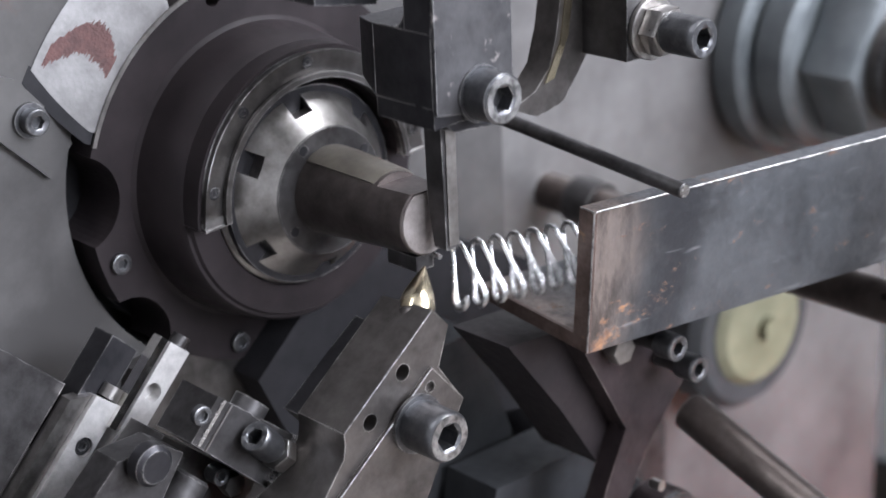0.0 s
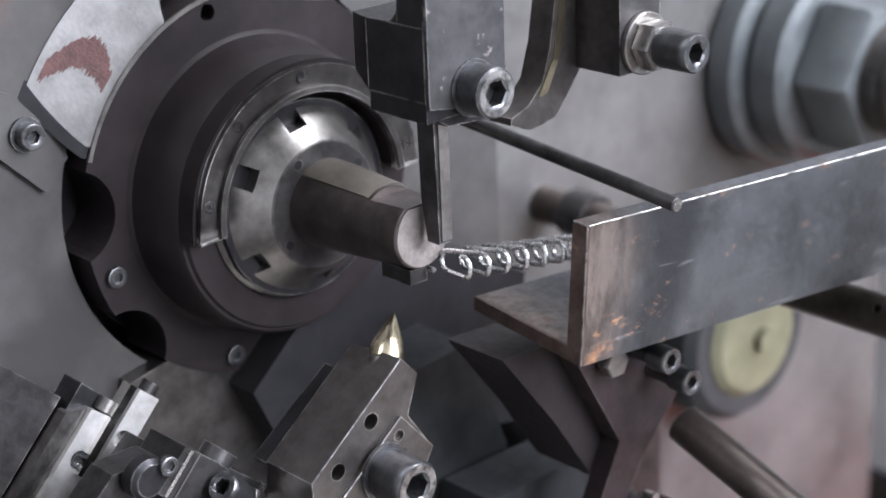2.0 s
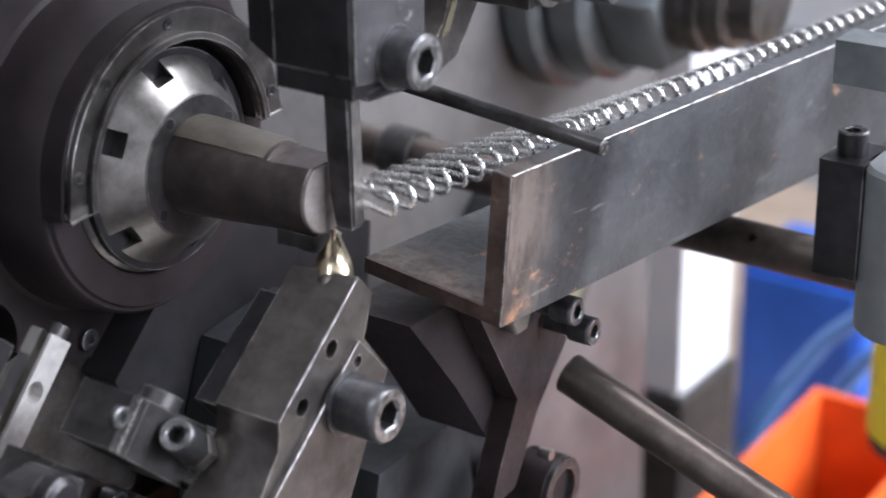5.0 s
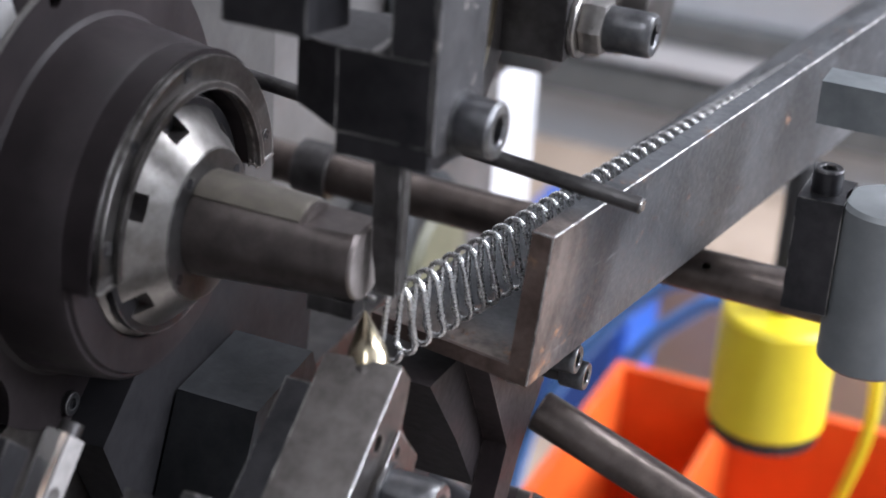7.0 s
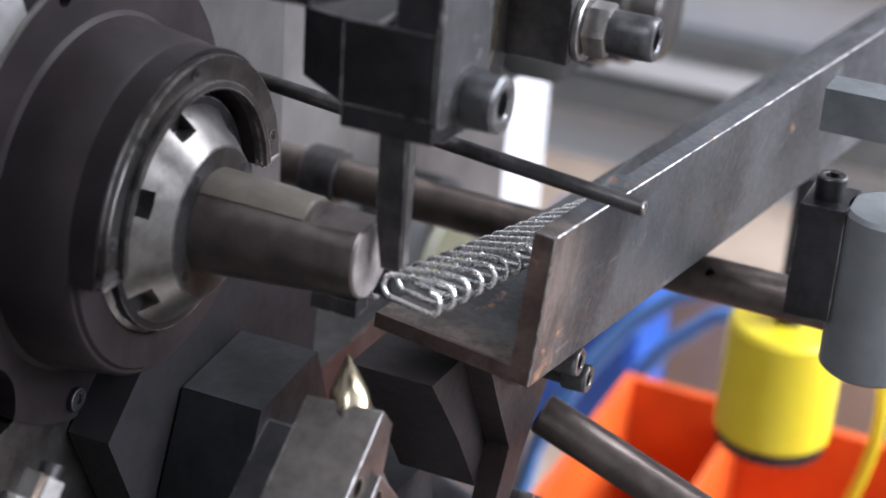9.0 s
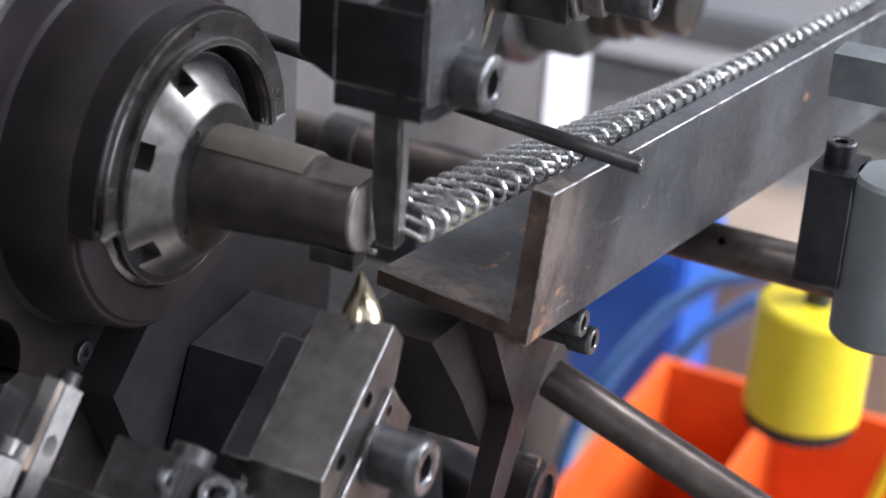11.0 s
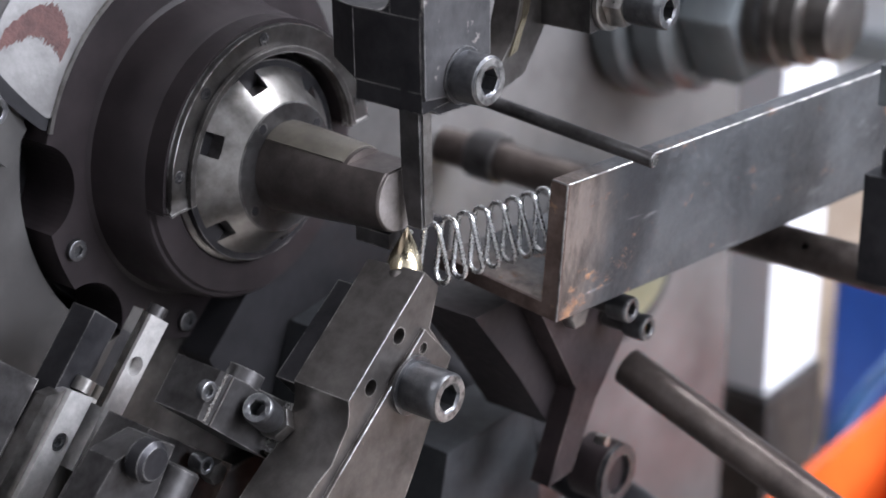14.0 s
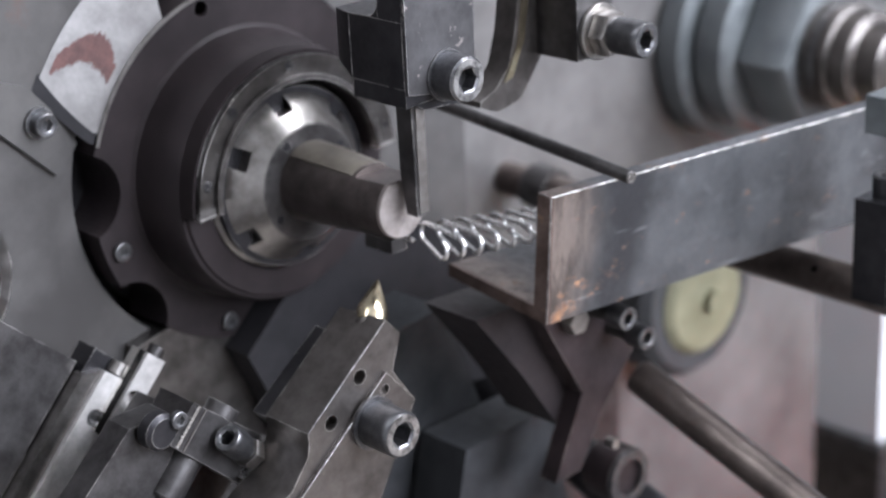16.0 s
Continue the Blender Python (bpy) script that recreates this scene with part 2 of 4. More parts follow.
# ---------------------------------------------------------------- mesh helpers (drawing units)
def obj(name, bm, material, parent=None, label="", bevel=0.0, smooth=35):
    if bevel:
        sharp = [e for e in bm.edges if len(e.link_faces) == 2 and e.calc_face_angle(0) > 0.5]
        bmesh.ops.bevel(bm, geom=sharp, offset=bevel, segments=2, affect="EDGES", clamp_overlap=True)
    bmesh.ops.recalc_face_normals(bm, faces=bm.faces)
    bm.transform(Matrix.Scale(U, 4))
    me = bpy.data.meshes.new(name)
    lim = radians(smooth)
    for f in bm.faces:
        f.smooth = True
    for e in bm.edges:
        e.smooth = len(e.link_faces) == 2 and e.calc_face_angle(0) < lim
    bm.to_mesh(me)
    bm.free()
    me.materials.append(material)
    ob = new(name, me)
    if parent:
        ob.parent = parent
    if label:
        ob["label"] = label
    return ob


def part(name, bm, material, parent, label="", bevel=0.0, smooth=35):
    return obj(name, bm, material, parent, label, bevel, smooth)


def thing(name, label, category, group="", kind=""):
    return tagged(new(name), label, category, group, kind)


def box(x0, x1, y0, y1, z0, z1, bm=None):
    bm = bm or bmesh.new()
    v = [bm.verts.new((x, y, z)) for x in (x0, x1) for y in (y0, y1) for z in (z0, z1)]
    for q in ((0, 1, 3, 2), (4, 6, 7, 5), (0, 4, 5, 1), (2, 3, 7, 6), (0, 2, 6, 4), (1, 5, 7, 3)):
        bm.faces.new([v[i] for i in q])
    return bm


def prism(poly, x0, x1, bm=None, m=None):
    """A polygon in (y, z), pushed from x0 to x1."""
    bm = bm or bmesh.new()
    a = [bm.verts.new((x0, *p)) for p in poly]
    b = [bm.verts.new((x1, *p)) for p in poly]
    k = len(poly)
    bm.faces.new(a), bm.faces.new(b[::-1])
    for i in range(k):
        bm.faces.new((a[i], b[i], b[(i + 1) % k], a[(i + 1) % k]))
    if m:
        bmesh.ops.transform(bm, matrix=m, verts=a + b)
    return bm


def along(p0, p1):
    """A matrix that takes local z to the line from p0 towards p1."""
    d = Vector(p1) - Vector(p0)
    return Matrix.Translation(p0) @ d.to_track_quat("Z", "Y").to_matrix().to_4x4(), d.length


def turned(profile, m=None, seg=40, a0=0.0, a1=360.0, bm=None, knurl=0.0):
    """A profile of (height, radius) turned about local z; open angles are capped."""
    bm = bm or bmesh.new()
    full = a1 - a0 > 359.9
    cnt = seg if full else seg + 1
    rings = []
    for i in range(cnt):
        a = radians(a0 + (a1 - a0) * i / seg)
        kk = 1 - (knurl if i % 2 else 0)
        rings.append([bm.verts.new((math.cos(a) * r * kk, math.sin(a) * r * kk, h)) for h, r in profile])
    for i in range(seg):
        p, q = rings[i], rings[(i + 1) % cnt]
        for j in range(len(profile) - 1):
            bm.faces.new((p[j], q[j], q[j + 1], p[j + 1]))
    if profile[0][1] > 1e-6 and profile[0] != profile[-1] and full:
        bm.faces.new([r[0] for r in rings][::-1])
        bm.faces.new([r[-1] for r in rings])
    if not full and len(profile) > 2:
        for r in (rings[0], rings[-1]):
            bm.faces.new(r)
    if m:
        bm.transform(m)
    return bm


def rod(p0, p1, r0, r1=None, seg=28, chamfer=0.0):
    m, ln = along(p0, p1)
    r1 = r0 if r1 is None else r1
    c = chamfer
    prof = [(0, r0 - c), (c, r0), (ln - c, r1), (ln, r1 - c)] if c else [(0, r0), (ln, r1)]
    return turned(prof, m, seg)


def ring(p0, p1, ri, ro, seg=40, a0=0.0, a1=360.0):
    m, ln = along(p0, p1)
    bm = bmesh.new()
    full = a1 - a0 > 359.9
    prof = [(0, ri), (0, ro), (ln, ro), (ln, ri)]
    if full:
        prof = prof + [(0, ri)]
    turned(prof, None, seg, a0, a1, bm)
    if not full:
        bm.free()
        bm = bmesh.new()
        cnt = seg + 1
        rr = []
        for i in range(cnt):
            a = radians(a0 + (a1 - a0) * i / seg)
            rr.append([bm.verts.new((math.cos(a) * r, math.sin(a) * r, h)) for h, r in prof])
        for i in range(seg):
            for j in range(4):
                bm.faces.new((rr[i][j], rr[i + 1][j], rr[i + 1][(j + 1) % 4], rr[i][(j + 1) % 4]))
        bm.faces.new(rr[0]), bm.faces.new(rr[-1][::-1])
    bmesh.ops.remove_doubles(bm, verts=bm.verts, dist=1e-5)
    bm.transform(m)
    return bm


def socket_head(p0, p1, r, sock=0.5, knurl=True):
    """The head of a cap screw from its seat p0 to its end p1, with a hexagon socket."""
    m, ln = along(p0, p1)
    bm = bmesh.new()
    seg = 48
    def circ(rad, z, kn=0.0):
        return [bm.verts.new((math.cos(2 * math.pi * i / seg) * rad * (1 - (kn if i % 2 else 0)),
                              math.sin(2 * math.pi * i / seg) * rad * (1 - (kn if i % 2 else 0)), z)) for i in range(seg)]
    def hexa(rad, z):
        out = []
        for i in range(seg):
            a = 2 * math.pi * i / seg
            s = (a % (math.pi / 3)) - math.pi / 6
            q = rad * math.cos(math.pi / 6) / math.cos(s)
            out.append(bm.verts.new((math.cos(a) * q, math.sin(a) * q, z)))
        return out
    kn = 0.035 if knurl else 0.0
    loops = [circ(r * 0.97, 0), circ(r, ln * 0.05, kn), circ(r, ln * 0.72, kn), circ(r * 0.985, ln * 0.76), circ(r * 0.985, ln * 0.93),
             circ(r * 0.9, ln), circ(r * sock * 1.18, ln), hexa(r * sock * 1.08, ln * 0.96), hexa(r * sock * 1.08, ln * 0.45)]
    for a, b in zip(loops, loops[1:]):
        for i in range(seg):
            bm.faces.new((a[i], a[(i + 1) % seg], b[(i + 1) % seg], b[i]))
    bm.faces.new(loops[0][::-1]), bm.faces.new(loops[-1])
    bm.transform(m)
    return bm


def hexnut(p0, p1, r):
    m, ln = along(p0, p1)
    bm = turned([(0, r * 0.93), (ln * 0.12, r), (ln * 0.88, r), (ln, r * 0.93)], None, 6)
    bm.transform(m)
    return bm


def sweep(points, r, sides=8, bm=None):
    """A round wire through the points, with parallel-carried rings."""
    bm = bm or bmesh.new()
    pts = [Vector(p) for p in points]
    up = Vector((0.13, 0.31, 0.94))
    last = None
    for i, p in enumerate(pts):
        d = (pts[min(i + 1, len(pts) - 1)] - pts[max(i - 1, 0)]).normalized()
        up = (up - d * up.dot(d)).normalized()
        s = d.cross(up)
        ring_ = [bm.verts.new(p + (up * math.cos(2 * math.pi * k / sides) + s * math.sin(2 * math.pi * k / sides)) * r) for k in range(sides)]
        if last:
            for k in range(sides):
                bm.faces.new((last[k], last[(k + 1) % sides], ring_[(k + 1) % sides], ring_[k]))
        else:
            bm.faces.new(ring_[::-1])
        last = ring_
    bm.faces.new(last)
    return bm


def cut(ob, cutters):
    """Takes the cutters' volumes out of a part's mesh."""
    for bm in cutters:
        bmesh.ops.recalc_face_normals(bm, faces=bm.faces)
        bm.transform(Matrix.Scale(U, 4))
        me = bpy.data.meshes.new("cutter")
        bm.to_mesh(me)
        bm.free()
        tool = new("cutter", me)
        md = ob.modifiers.new("cut", "BOOLEAN")
        md.operation, md.solver, md.object = "DIFFERENCE", "EXACT", tool
        dg = bpy.context.evaluated_depsgraph_get()
        fresh = bpy.data.meshes.new_from_object(ob.evaluated_get(dg))
        ob.modifiers.clear()
        ob.data = fresh
        bpy.data.objects.remove(tool)
    me = ob.data
    bm = bmesh.new()
    bm.from_mesh(me)
    for e in bm.edges:
        e.smooth = len(e.link_faces) == 2 and e.calc_face_angle(0) < radians(35)
    bm.to_mesh(me)
    bm.free()
    return ob


CY, CZ = 1.75, 1.25  # the spindle's axis runs along x through (CY, CZ)


def ax(x, y=0.0, z=0.0):
    return (x, CY + y, CZ + z)


def polar(x, r, deg):
    """A point at x, at radius r; 0 degrees points along y, 90 up."""
    return (x, CY + r * math.cos(radians(deg)), CZ + r * math.sin(radians(deg)))


# ---------------------------------------------------------------- room
# Unseen walls and ceiling, assumed, to close the room and bounce light.
def room():
    e = 2.2 / U
    f = -1.05 / U
    c = 1.65 / U
    tagged(obj("floor", box(-e, e, -e, 3.4 / U, f - 40, f), CONCRETE), "stained grey concrete workshop floor", "floor", kind="structure")
    tagged(obj("ceiling", box(-e, e, -e, 3.4 / U, c, c + 60), PLASTER), "plain off-white workshop ceiling", "ceiling", kind="structure")
    tagged(obj("wall_west", box(-e - 60, -e, -e, 3.4 / U, f, c), PLASTER), "plain off-white plaster wall", "wall", kind="structure")
    tagged(obj("wall_south", box(-e, e, -e - 60, -e, f, c), PLASTER), "plain off-white plaster wall", "wall", kind="structure")
    tagged(obj("wall_north", box(-e, e, 3.4 / U, 3.4 / U + 60, f, c), PLASTER), "plain off-white plaster wall", "wall", kind="structure")
    # Unseen wall; the opening is made for the added key light.
    bm = box(e, e + 60, -e, 3.4 / U, f, 0.35 / U)
    box(e, e + 60, -e, -0.5 / U, 0.35 / U, c, bm)
    box(e, e + 60, 2.4 / U, 3.4 / U, 0.35 / U, c, bm)
    tagged(obj("wall_east", bm, PLASTER), "plain off-white wall, out of view, with an assumed window opening", "wall", kind="structure")


room()


# ---------------------------------------------------------------- machine face
def machine_face():
    face = obj("wall_machine", box(-100, -72, -330, 250, -420, 260), FACE, None, "", 2.0)
    tagged(face, "stained grey steel machine face plate", "machine face", kind="structure")
    front = obj("wall_front_plate", box(-71.9, -50, -330, 70, -420, 260), PLATE, None, "", 1.0)
    cut(front, [rod(ax(-73), ax(-40), 40.0, seg=96)])
    tagged(front, "stained grey steel front plate round the quill head", "machine face", kind="structure")
    back = obj("machine_cabinet", box(-520, -100.5, -330, 244, -700, 260), GREY, None, "", 4.0)
    tagged(back, "grey painted sheet steel machine cabinet body", "machine cabinet", kind="structure")


machine_face()


def quill_head():
    q = thing("quill_head", "dark burgundy-black round quill head with pale slotted nut and short mandrel", "quill head")
    # rear flange with scalloped pockets
    fl = part("flange", prism([polar(0, 38.2, i * 2.5)[1:] for i in range(144)], -58.5, -45.5), BODY, q, "dark round flange with scalloped pockets")
    cut(fl, [rod(polar(-60, r, a), polar(-35, r, a), w, seg=48) for r, a, w in ((40.6, 176.5, 9.0), (41.4, 219.2, 8.6))]
        + [rod(polar(-49, 35.2, a), polar(-40, 35.2, a), 1.6, seg=24) for a in (103,)])
    part("rim", ring(ax(-45.6), ax(-45.1), 37.5, 38.3, 64, 100, 161), STEEL, q, "thin worn bright rim")
    for a in (197.2, 256, 310):
        part("cap_screw", socket_head(polar(-45.5, 34.6, a), polar(-44.4, 34.6, a), 2.0), SCREW, q, "small socket screw")
    part("rear_collar", rod(ax(-71), ax(-58.5), 36, seg=96), BLACK, q)
    part("body", turned([(-0.2, 29.4), (0.3, 29.0), (0.7, 28.5), (6.0, 27.8), (11.8, 27.0), (12.6, 26.4)], Matrix.Translation(ax(-45.5)) @ along((0, 0, 0), (1, 0, 0))[0], 96), BODY, q, "burgundy-black turned steel body")
    part("body_step", turned([(0, 26.0), (1.0, 25.4), (1.0, 20.0)], Matrix.Translation(ax(-33.2)) @ along((0, 0, 0), (1, 0, 0))[0], 96, 183, 364), BODY, q)
    # C-shaped cover ring over the upper half
    part("upper_shell", ring(ax(-33.3), ax(-28.7), 20.7, 26.5, 72, 4, 184), BODY, q, "dark upper shell behind the cover ring", 0.2)
    c = ring(ax(-28.68), ax(-27.5), 20.6, 25.7, 72, 4, 184)
    part("cover_ring", c, RINGS, q, "worn half-round steel cover ring", 0.3)
    c2 = ring(ax(-27.5), ax(-26.6), 20.6, 21.8, 72, 4, 184)
    part("ring_lip", c2, RINGS, q, "thin raised steel lip")
    for a in (168.7, 92.5, 14, 132):
        part("set_screw", socket_head(polar(-27.5, 23.9, a), polar(-27.2, 23.9, a), 1.15, 0.55, False), BLACK, q, "small dark set screw")
    # slotted nut, a cone
    mz = Matrix.Translation(ax(-34)) @ along((0, 0, 0), (1, 0, 0))[0]
    nut = part("slotted_nut", turned([(0, 19.6), (1.6, 19.6), (8.6, 12.8), (9.4, 12.2)], mz, 96), STEEL, q, "bright worn conical slotted nut")
    cuts = []
    for a in (90 + 62, 90 + 10, 90 + 125, 90 - 45, 90 + 185, 90 - 105):
        t = Matrix.Translation(ax(-34)) @ Matrix.Rotation(radians(a), 4, "X")
        b = box(2.2, 9, 14.6, 21, -2.1, 2.1)
        b.transform(t)
        cuts.append(b)
    cut(nut, cuts)
    part("nut_bore", rod(ax(-33), ax(-30.2), 18.8, seg=48), BLACK, q)
    fc = part("nut_face", rod(ax(-26), ax(-24.4), 12.2, seg=64, chamfer=0.25), DARK, q, "dark flat nut face with small holes")
    cut(fc, [rod(polar(-25.3, 10.4, a), polar(-24, 10.4, a), 0.95, seg=20) for a in (35, 122, 214, 300)])
    # Black plugs fill the cut holes and stand for their inner shade.
    for a in (35, 122, 214, 300):
        part("pin_hole_shade", rod(polar(-25.2, 10.4, a), polar(-24.38, 10.4, a), 0.92, seg=20), JET, q, "small black plug for the shade in a pin hole")
    # mandrel: round bar with a relieved top and a chipped end
    md = part("mandrel", rod(ax(-25, 0, 0.2), ax(2.3, 0.2, 0.6), 8.2, 6.4, 64, 0.25), MANDREL, q, "oil-stained steel mandrel with relieved top")
    top = box(-6, 5, -20, 20, 7.2, 14)
    cut(md, [top])
    crust = turned([(0, 8.3), (5, 8.15), (12, 7.6), (17.0, 7.25), (17.6, 6.9), (17.5, 3.0)], along(ax(-24.4, 0.1, 0.4), ax(-6.4, 0.2, 0.7))[0], 40, 38, 128)
    part("mandrel_crown", crust, GREASE, q, "grease-tinted crown of the mandrel")
    fc2 = part("mandrel_face", rod(ax(2.25, 0.2, 0.5), ax(2.55, 0.2, 0.5), 6.0, seg=48, chamfer=0.1), CHIPPED, q, "bright chipped end face")
    cut(fc2, [box(0, 5, -20, 20, 6.9, 14)])
    part("wire_guide", box(-6, 1.6, CY - 2.4, CY + 1.6, -7.4, -4.6), DARK, q, "", 0.3)
    return q


quill_head()


def cover_segment():
    c = thing("cover_segment", "pale scratched steel cover segment with brown rust mark", "cover plate")
    def sheet(lift, f0, f1, a_shift0, a_shift1, n_x=10, n_a=26, thick=1.2, rag=0.0):
        bm = bmesh.new()
        grids = []
        for side in (0, 1):
            g = []
            for i in range(n_x + 1):
                f = f0 + (f1 - f0) * i / n_x
                row = []
                for k in range(n_a + 1):
                    w = k / n_a
                    lo, hi = 157 - 9 * f, 117 - 9 * f
                    a = lo + (hi - lo) * (a_shift0 + (a_shift1 - a_shift0) * w)
                    r = 39.4 + 12.5 * f + lift - thick * side
                    row.append(bm.verts.new(polar(-45.5 - 4.2 * f, r, a)))
                g.append(row)
            grids.append(g)
        for g in grids:
            for i in range(n_x):
                for k in range(n_a):
                    bm.faces.new((g[i][k], g[i + 1][k], g[i + 1][k + 1], g[i][k + 1]))
        a, b = grids
        edge = [(i, 0) for i in range(n_x)] + [(n_x, k) for k in range(n_a)] + [(i, n_a) for i in range(n_x, 0, -1)] + [(0, k) for k in range(n_a, 0, -1)]
        for p, q in zip(edge, edge[1:] + edge[:1]):
            bm.faces.new((a[p[0]][p[1]], a[q[0]][q[1]], b[q[0]][q[1]], b[p[0]][p[1]]))
        return bm
    part("plate", sheet(0, 0, 1, 0, 1), COVER, c)
    # rust mark: a ragged crescent
    bm = bmesh.new()
    rnd = random.Random(4)
    rings = []
    for i in range(61):
        w = i / 60
        f = 0.90 - 0.86 * w
        a = 144.5 - 4.5 * w - 6.0 * math.sin(w * math.pi)
        half = (1.9 + 2.2 * math.sin(0.3 + w * 2.5)) * (0.8 + 0.4 * rnd.random())
        off = rnd.uniform(-0.35, 0.35)
        r = 39.4 + 12.5 * f
        rings.append([bm.verts.new(polar(-45.42 - 4.2 * f, r, a + off + half)), bm.verts.new(polar(-45.42 - 4.2 * f, r, a + off - half))])
    for p, q in zip(rings, rings[1:]):
        bm.faces.new((p[0], q[0], q[1], p[1]))
    part("rust_mark", bm, RUST, c, "dark brown rust mark")
    part("edge_strip", sheet(-0.3, 0.04, 1.12, -0.09, 0.0, 8, 4, 1.1), JET, c, "dark strip along the lower edge", 0.2)
    return c


cover_segment()


def upper_tool():
    t = thing("upper_tool_holder", "black steel tool holder with narrow blade and cap screw", "tool holder")
    part("shank", prism([(-7.0, 37.6), (10.6, 37.6), (10.6, 95), (-7.0, 95)], 8.6, 14.9), BLACK, t, "black scuffed steel shank", 0.3)
    part("front_plate", prism([(-6.8, 24.4), (10.3, 21.8), (10.3, 95), (-6.8, 95)], 14.92, 15.6), SPECKLED, t, "pitted grey front face", 0.2)
    # lower body: chamfered behind, with a swept step up to the shank
    bm = bmesh.new()
    plan = [(-7.4, -3.0), (0.8, -7.05), (14.9, -7.05), (14.9, 10.6), (-7.4, 10.6)]
    low = [bm.verts.new((x, y, 26.6 if x < 0 else 25.4)) for x, y in plan]
    top = [bm.verts.new((x, y, 36.8 if x < 0 else 37.8)) for x, y in plan]
    bm.faces.new(low), bm.faces.new(top[::-1])
    for i in range(5):
        bm.faces.new((low[i], top[i], top[(i + 1) % 5], low[(i + 1) % 5]))
    part("clamp_block", bm, BLACK, t, "black chamfered clamp block", 0.35)
    fil = [(8.7, 37.6)] + [(8.7 - 3.2 * (1 - math.cos(radians(q))), 41.0 - 3.2 * math.sin(radians(q))) for q in range(0, 91, 15)]
    bm = bmesh.new()
    a = [bm.verts.new((x, -7.0, z)) for x, z in fil]
    b = [bm.verts.new((x, 10.5, z)) for x, z in fil]
    bm.faces.new(a), bm.faces.new(b[::-1])
    for i in range(len(fil)):
        bm.faces.new((a[i], b[i], b[(i + 1) % len(fil)], a[(i + 1) % len(fil)]))
    part("swept_corner", bm, BLACK, t, "rounded inside corner")
    part("lower_body", prism([(-6.9, 25.4), (10.4, 25.4), (10.4, 22.6), (-6.9, 21.9)], 0.8, 14.9), BLACK, t, "", 0.3)
    part("rear_block", prism([(-20, 43), (-7.2, 41), (-7.2, 60), (-20, 60)], -10, 2.4), BLACK, t, "", 0.6)
    part("collar", prism([(-4.6, 22.2), (-2, 20.4), (7.5, 19.8), (9.8, 20.8), (9.8, 22.4)], 4.6, 14.4), BLACK, t)
    bl = part("blade", prism([(1.2, -2.8), (4.1, -2.8), (4.3, 20.6), (0.8, 20.6)], 3.4, 7.6), DARK, t, "narrow dark blade with pale edge", 0.12)
    wedge = bmesh.new()
    prism([(-3, -6), (6, -6), (6, 9), (-3, 9)], 0, 1.9, wedge, Matrix.Translation((2.2, 0, 0)) @ Matrix.Rotation(radians(-8), 4, "Y"))
    cut(bl, [wedge])
    part("blade_edge", box(7.62, 7.85, 1.7, 4.0, -2.2, 19.6), STEEL, t, "pale ground blade edge")
    part("washer", rod((15.6, 2.7, 26.3), (16.0, 2.7, 26.3), 4.9, seg=40), SCREW, t)
    sc = part("cap_screw", socket_head((16.0, 2.7, 26.3), (21.4, 2.6, 26.3), 4.3), SCREW, t, "knurled socket cap screw with worn end")
    part("screw_rim", ring((21.38, 2.6, 26.3), (21.5, 2.6, 26.3), 2.6, 3.85), NICKED, sc, "worn bright screw face")
    for q in ([(15.5, -6.75, 24.8), (15.5, -6.75, 60), (15.5, -6.75, 94)], [(15.5, 10.2, 22.2), (15.5, 10.2, 60), (15.5, 10.2, 94)], [(0.8, -7.0, 25.8), (0.8, -7.0, 37.6)], [(-7.2, -3.0, 36.7), (0.8, -7.0, 37.7), (5.2, -7.0, 37.8)]):
        part("worn_edge", sweep(q, 0.11, 6), NICKED, t, "worn bright edge")
    part("top_bolt", socket_head((-6, -12, 48), (-6, -18, 48), 3.4), BLACK, t)
    return t


UPPER = upper_tool()


def pointer_arm():
    p = thing("bent_pointer_arm", "bent steel arm with gold-tinted edge and adjusting screw", "tool arm")
    part("arm", prism([(33, 60), (43, 60), (37, 27.5), (29.5, 18.2), (23, 16.8), (18, 18.8), (18.2, 20), (22.5, 21.5), (26, 25), (28, 31)], 3, 8.5), HOLDER, p, "worn steel arm with gold-tinted edge", 0.35)
    part("gold_edge", prism([(31.4, 44), (33.2, 44), (30.6, 30), (27, 23), (24.6, 22.4), (28.6, 29)], 8.52, 8.8), TIP, p, "gold heat-tinted edge")
    part("block", box(6, 19, 34.5, 45, 26, 42), DARK, p, "", 0.4)
    part("washer", rod((19, 40.3, 31), (20.2, 40.3, 31), 5.6, seg=40, chamfer=0.2), STEEL, p)
    part("lock_nut", hexnut((20.2, 40.3, 31), (24, 40.3, 31), 4.6), STEEL, p)
    part("adjusting_screw", socket_head((24, 40.3, 31), (31.5, 40.3, 31), 3.6), SCREW, p, "knurled socket screw")
    return p


pointer_arm()


def stop_rod():
    r = thing("stop_rod", "thin dark steel stop rod with bright cut end", "rod")
    part("shaft", rod((-72, 31.5, 17.5), (35.2, 31, 7), 1.35, seg=24, chamfer=0.15), DARK, r)
    part("cut_end", rod((35.2, 31, 7), (35.35, 31, 6.99), 1.15, seg=24), BRIGHT, r, "bright cut end")


stop_rod()

# ---------------------------------------------------------------- spring trough
TROUGH = Matrix.Translation((23.1, 19.6, 4.1)) @ Matrix.Rotation(radians(-8.8), 4, "Z") @ Matrix.Rotation(radians(5.0), 4, "Y") @ Matrix.Rotation(radians(-0.3), 4, "X")


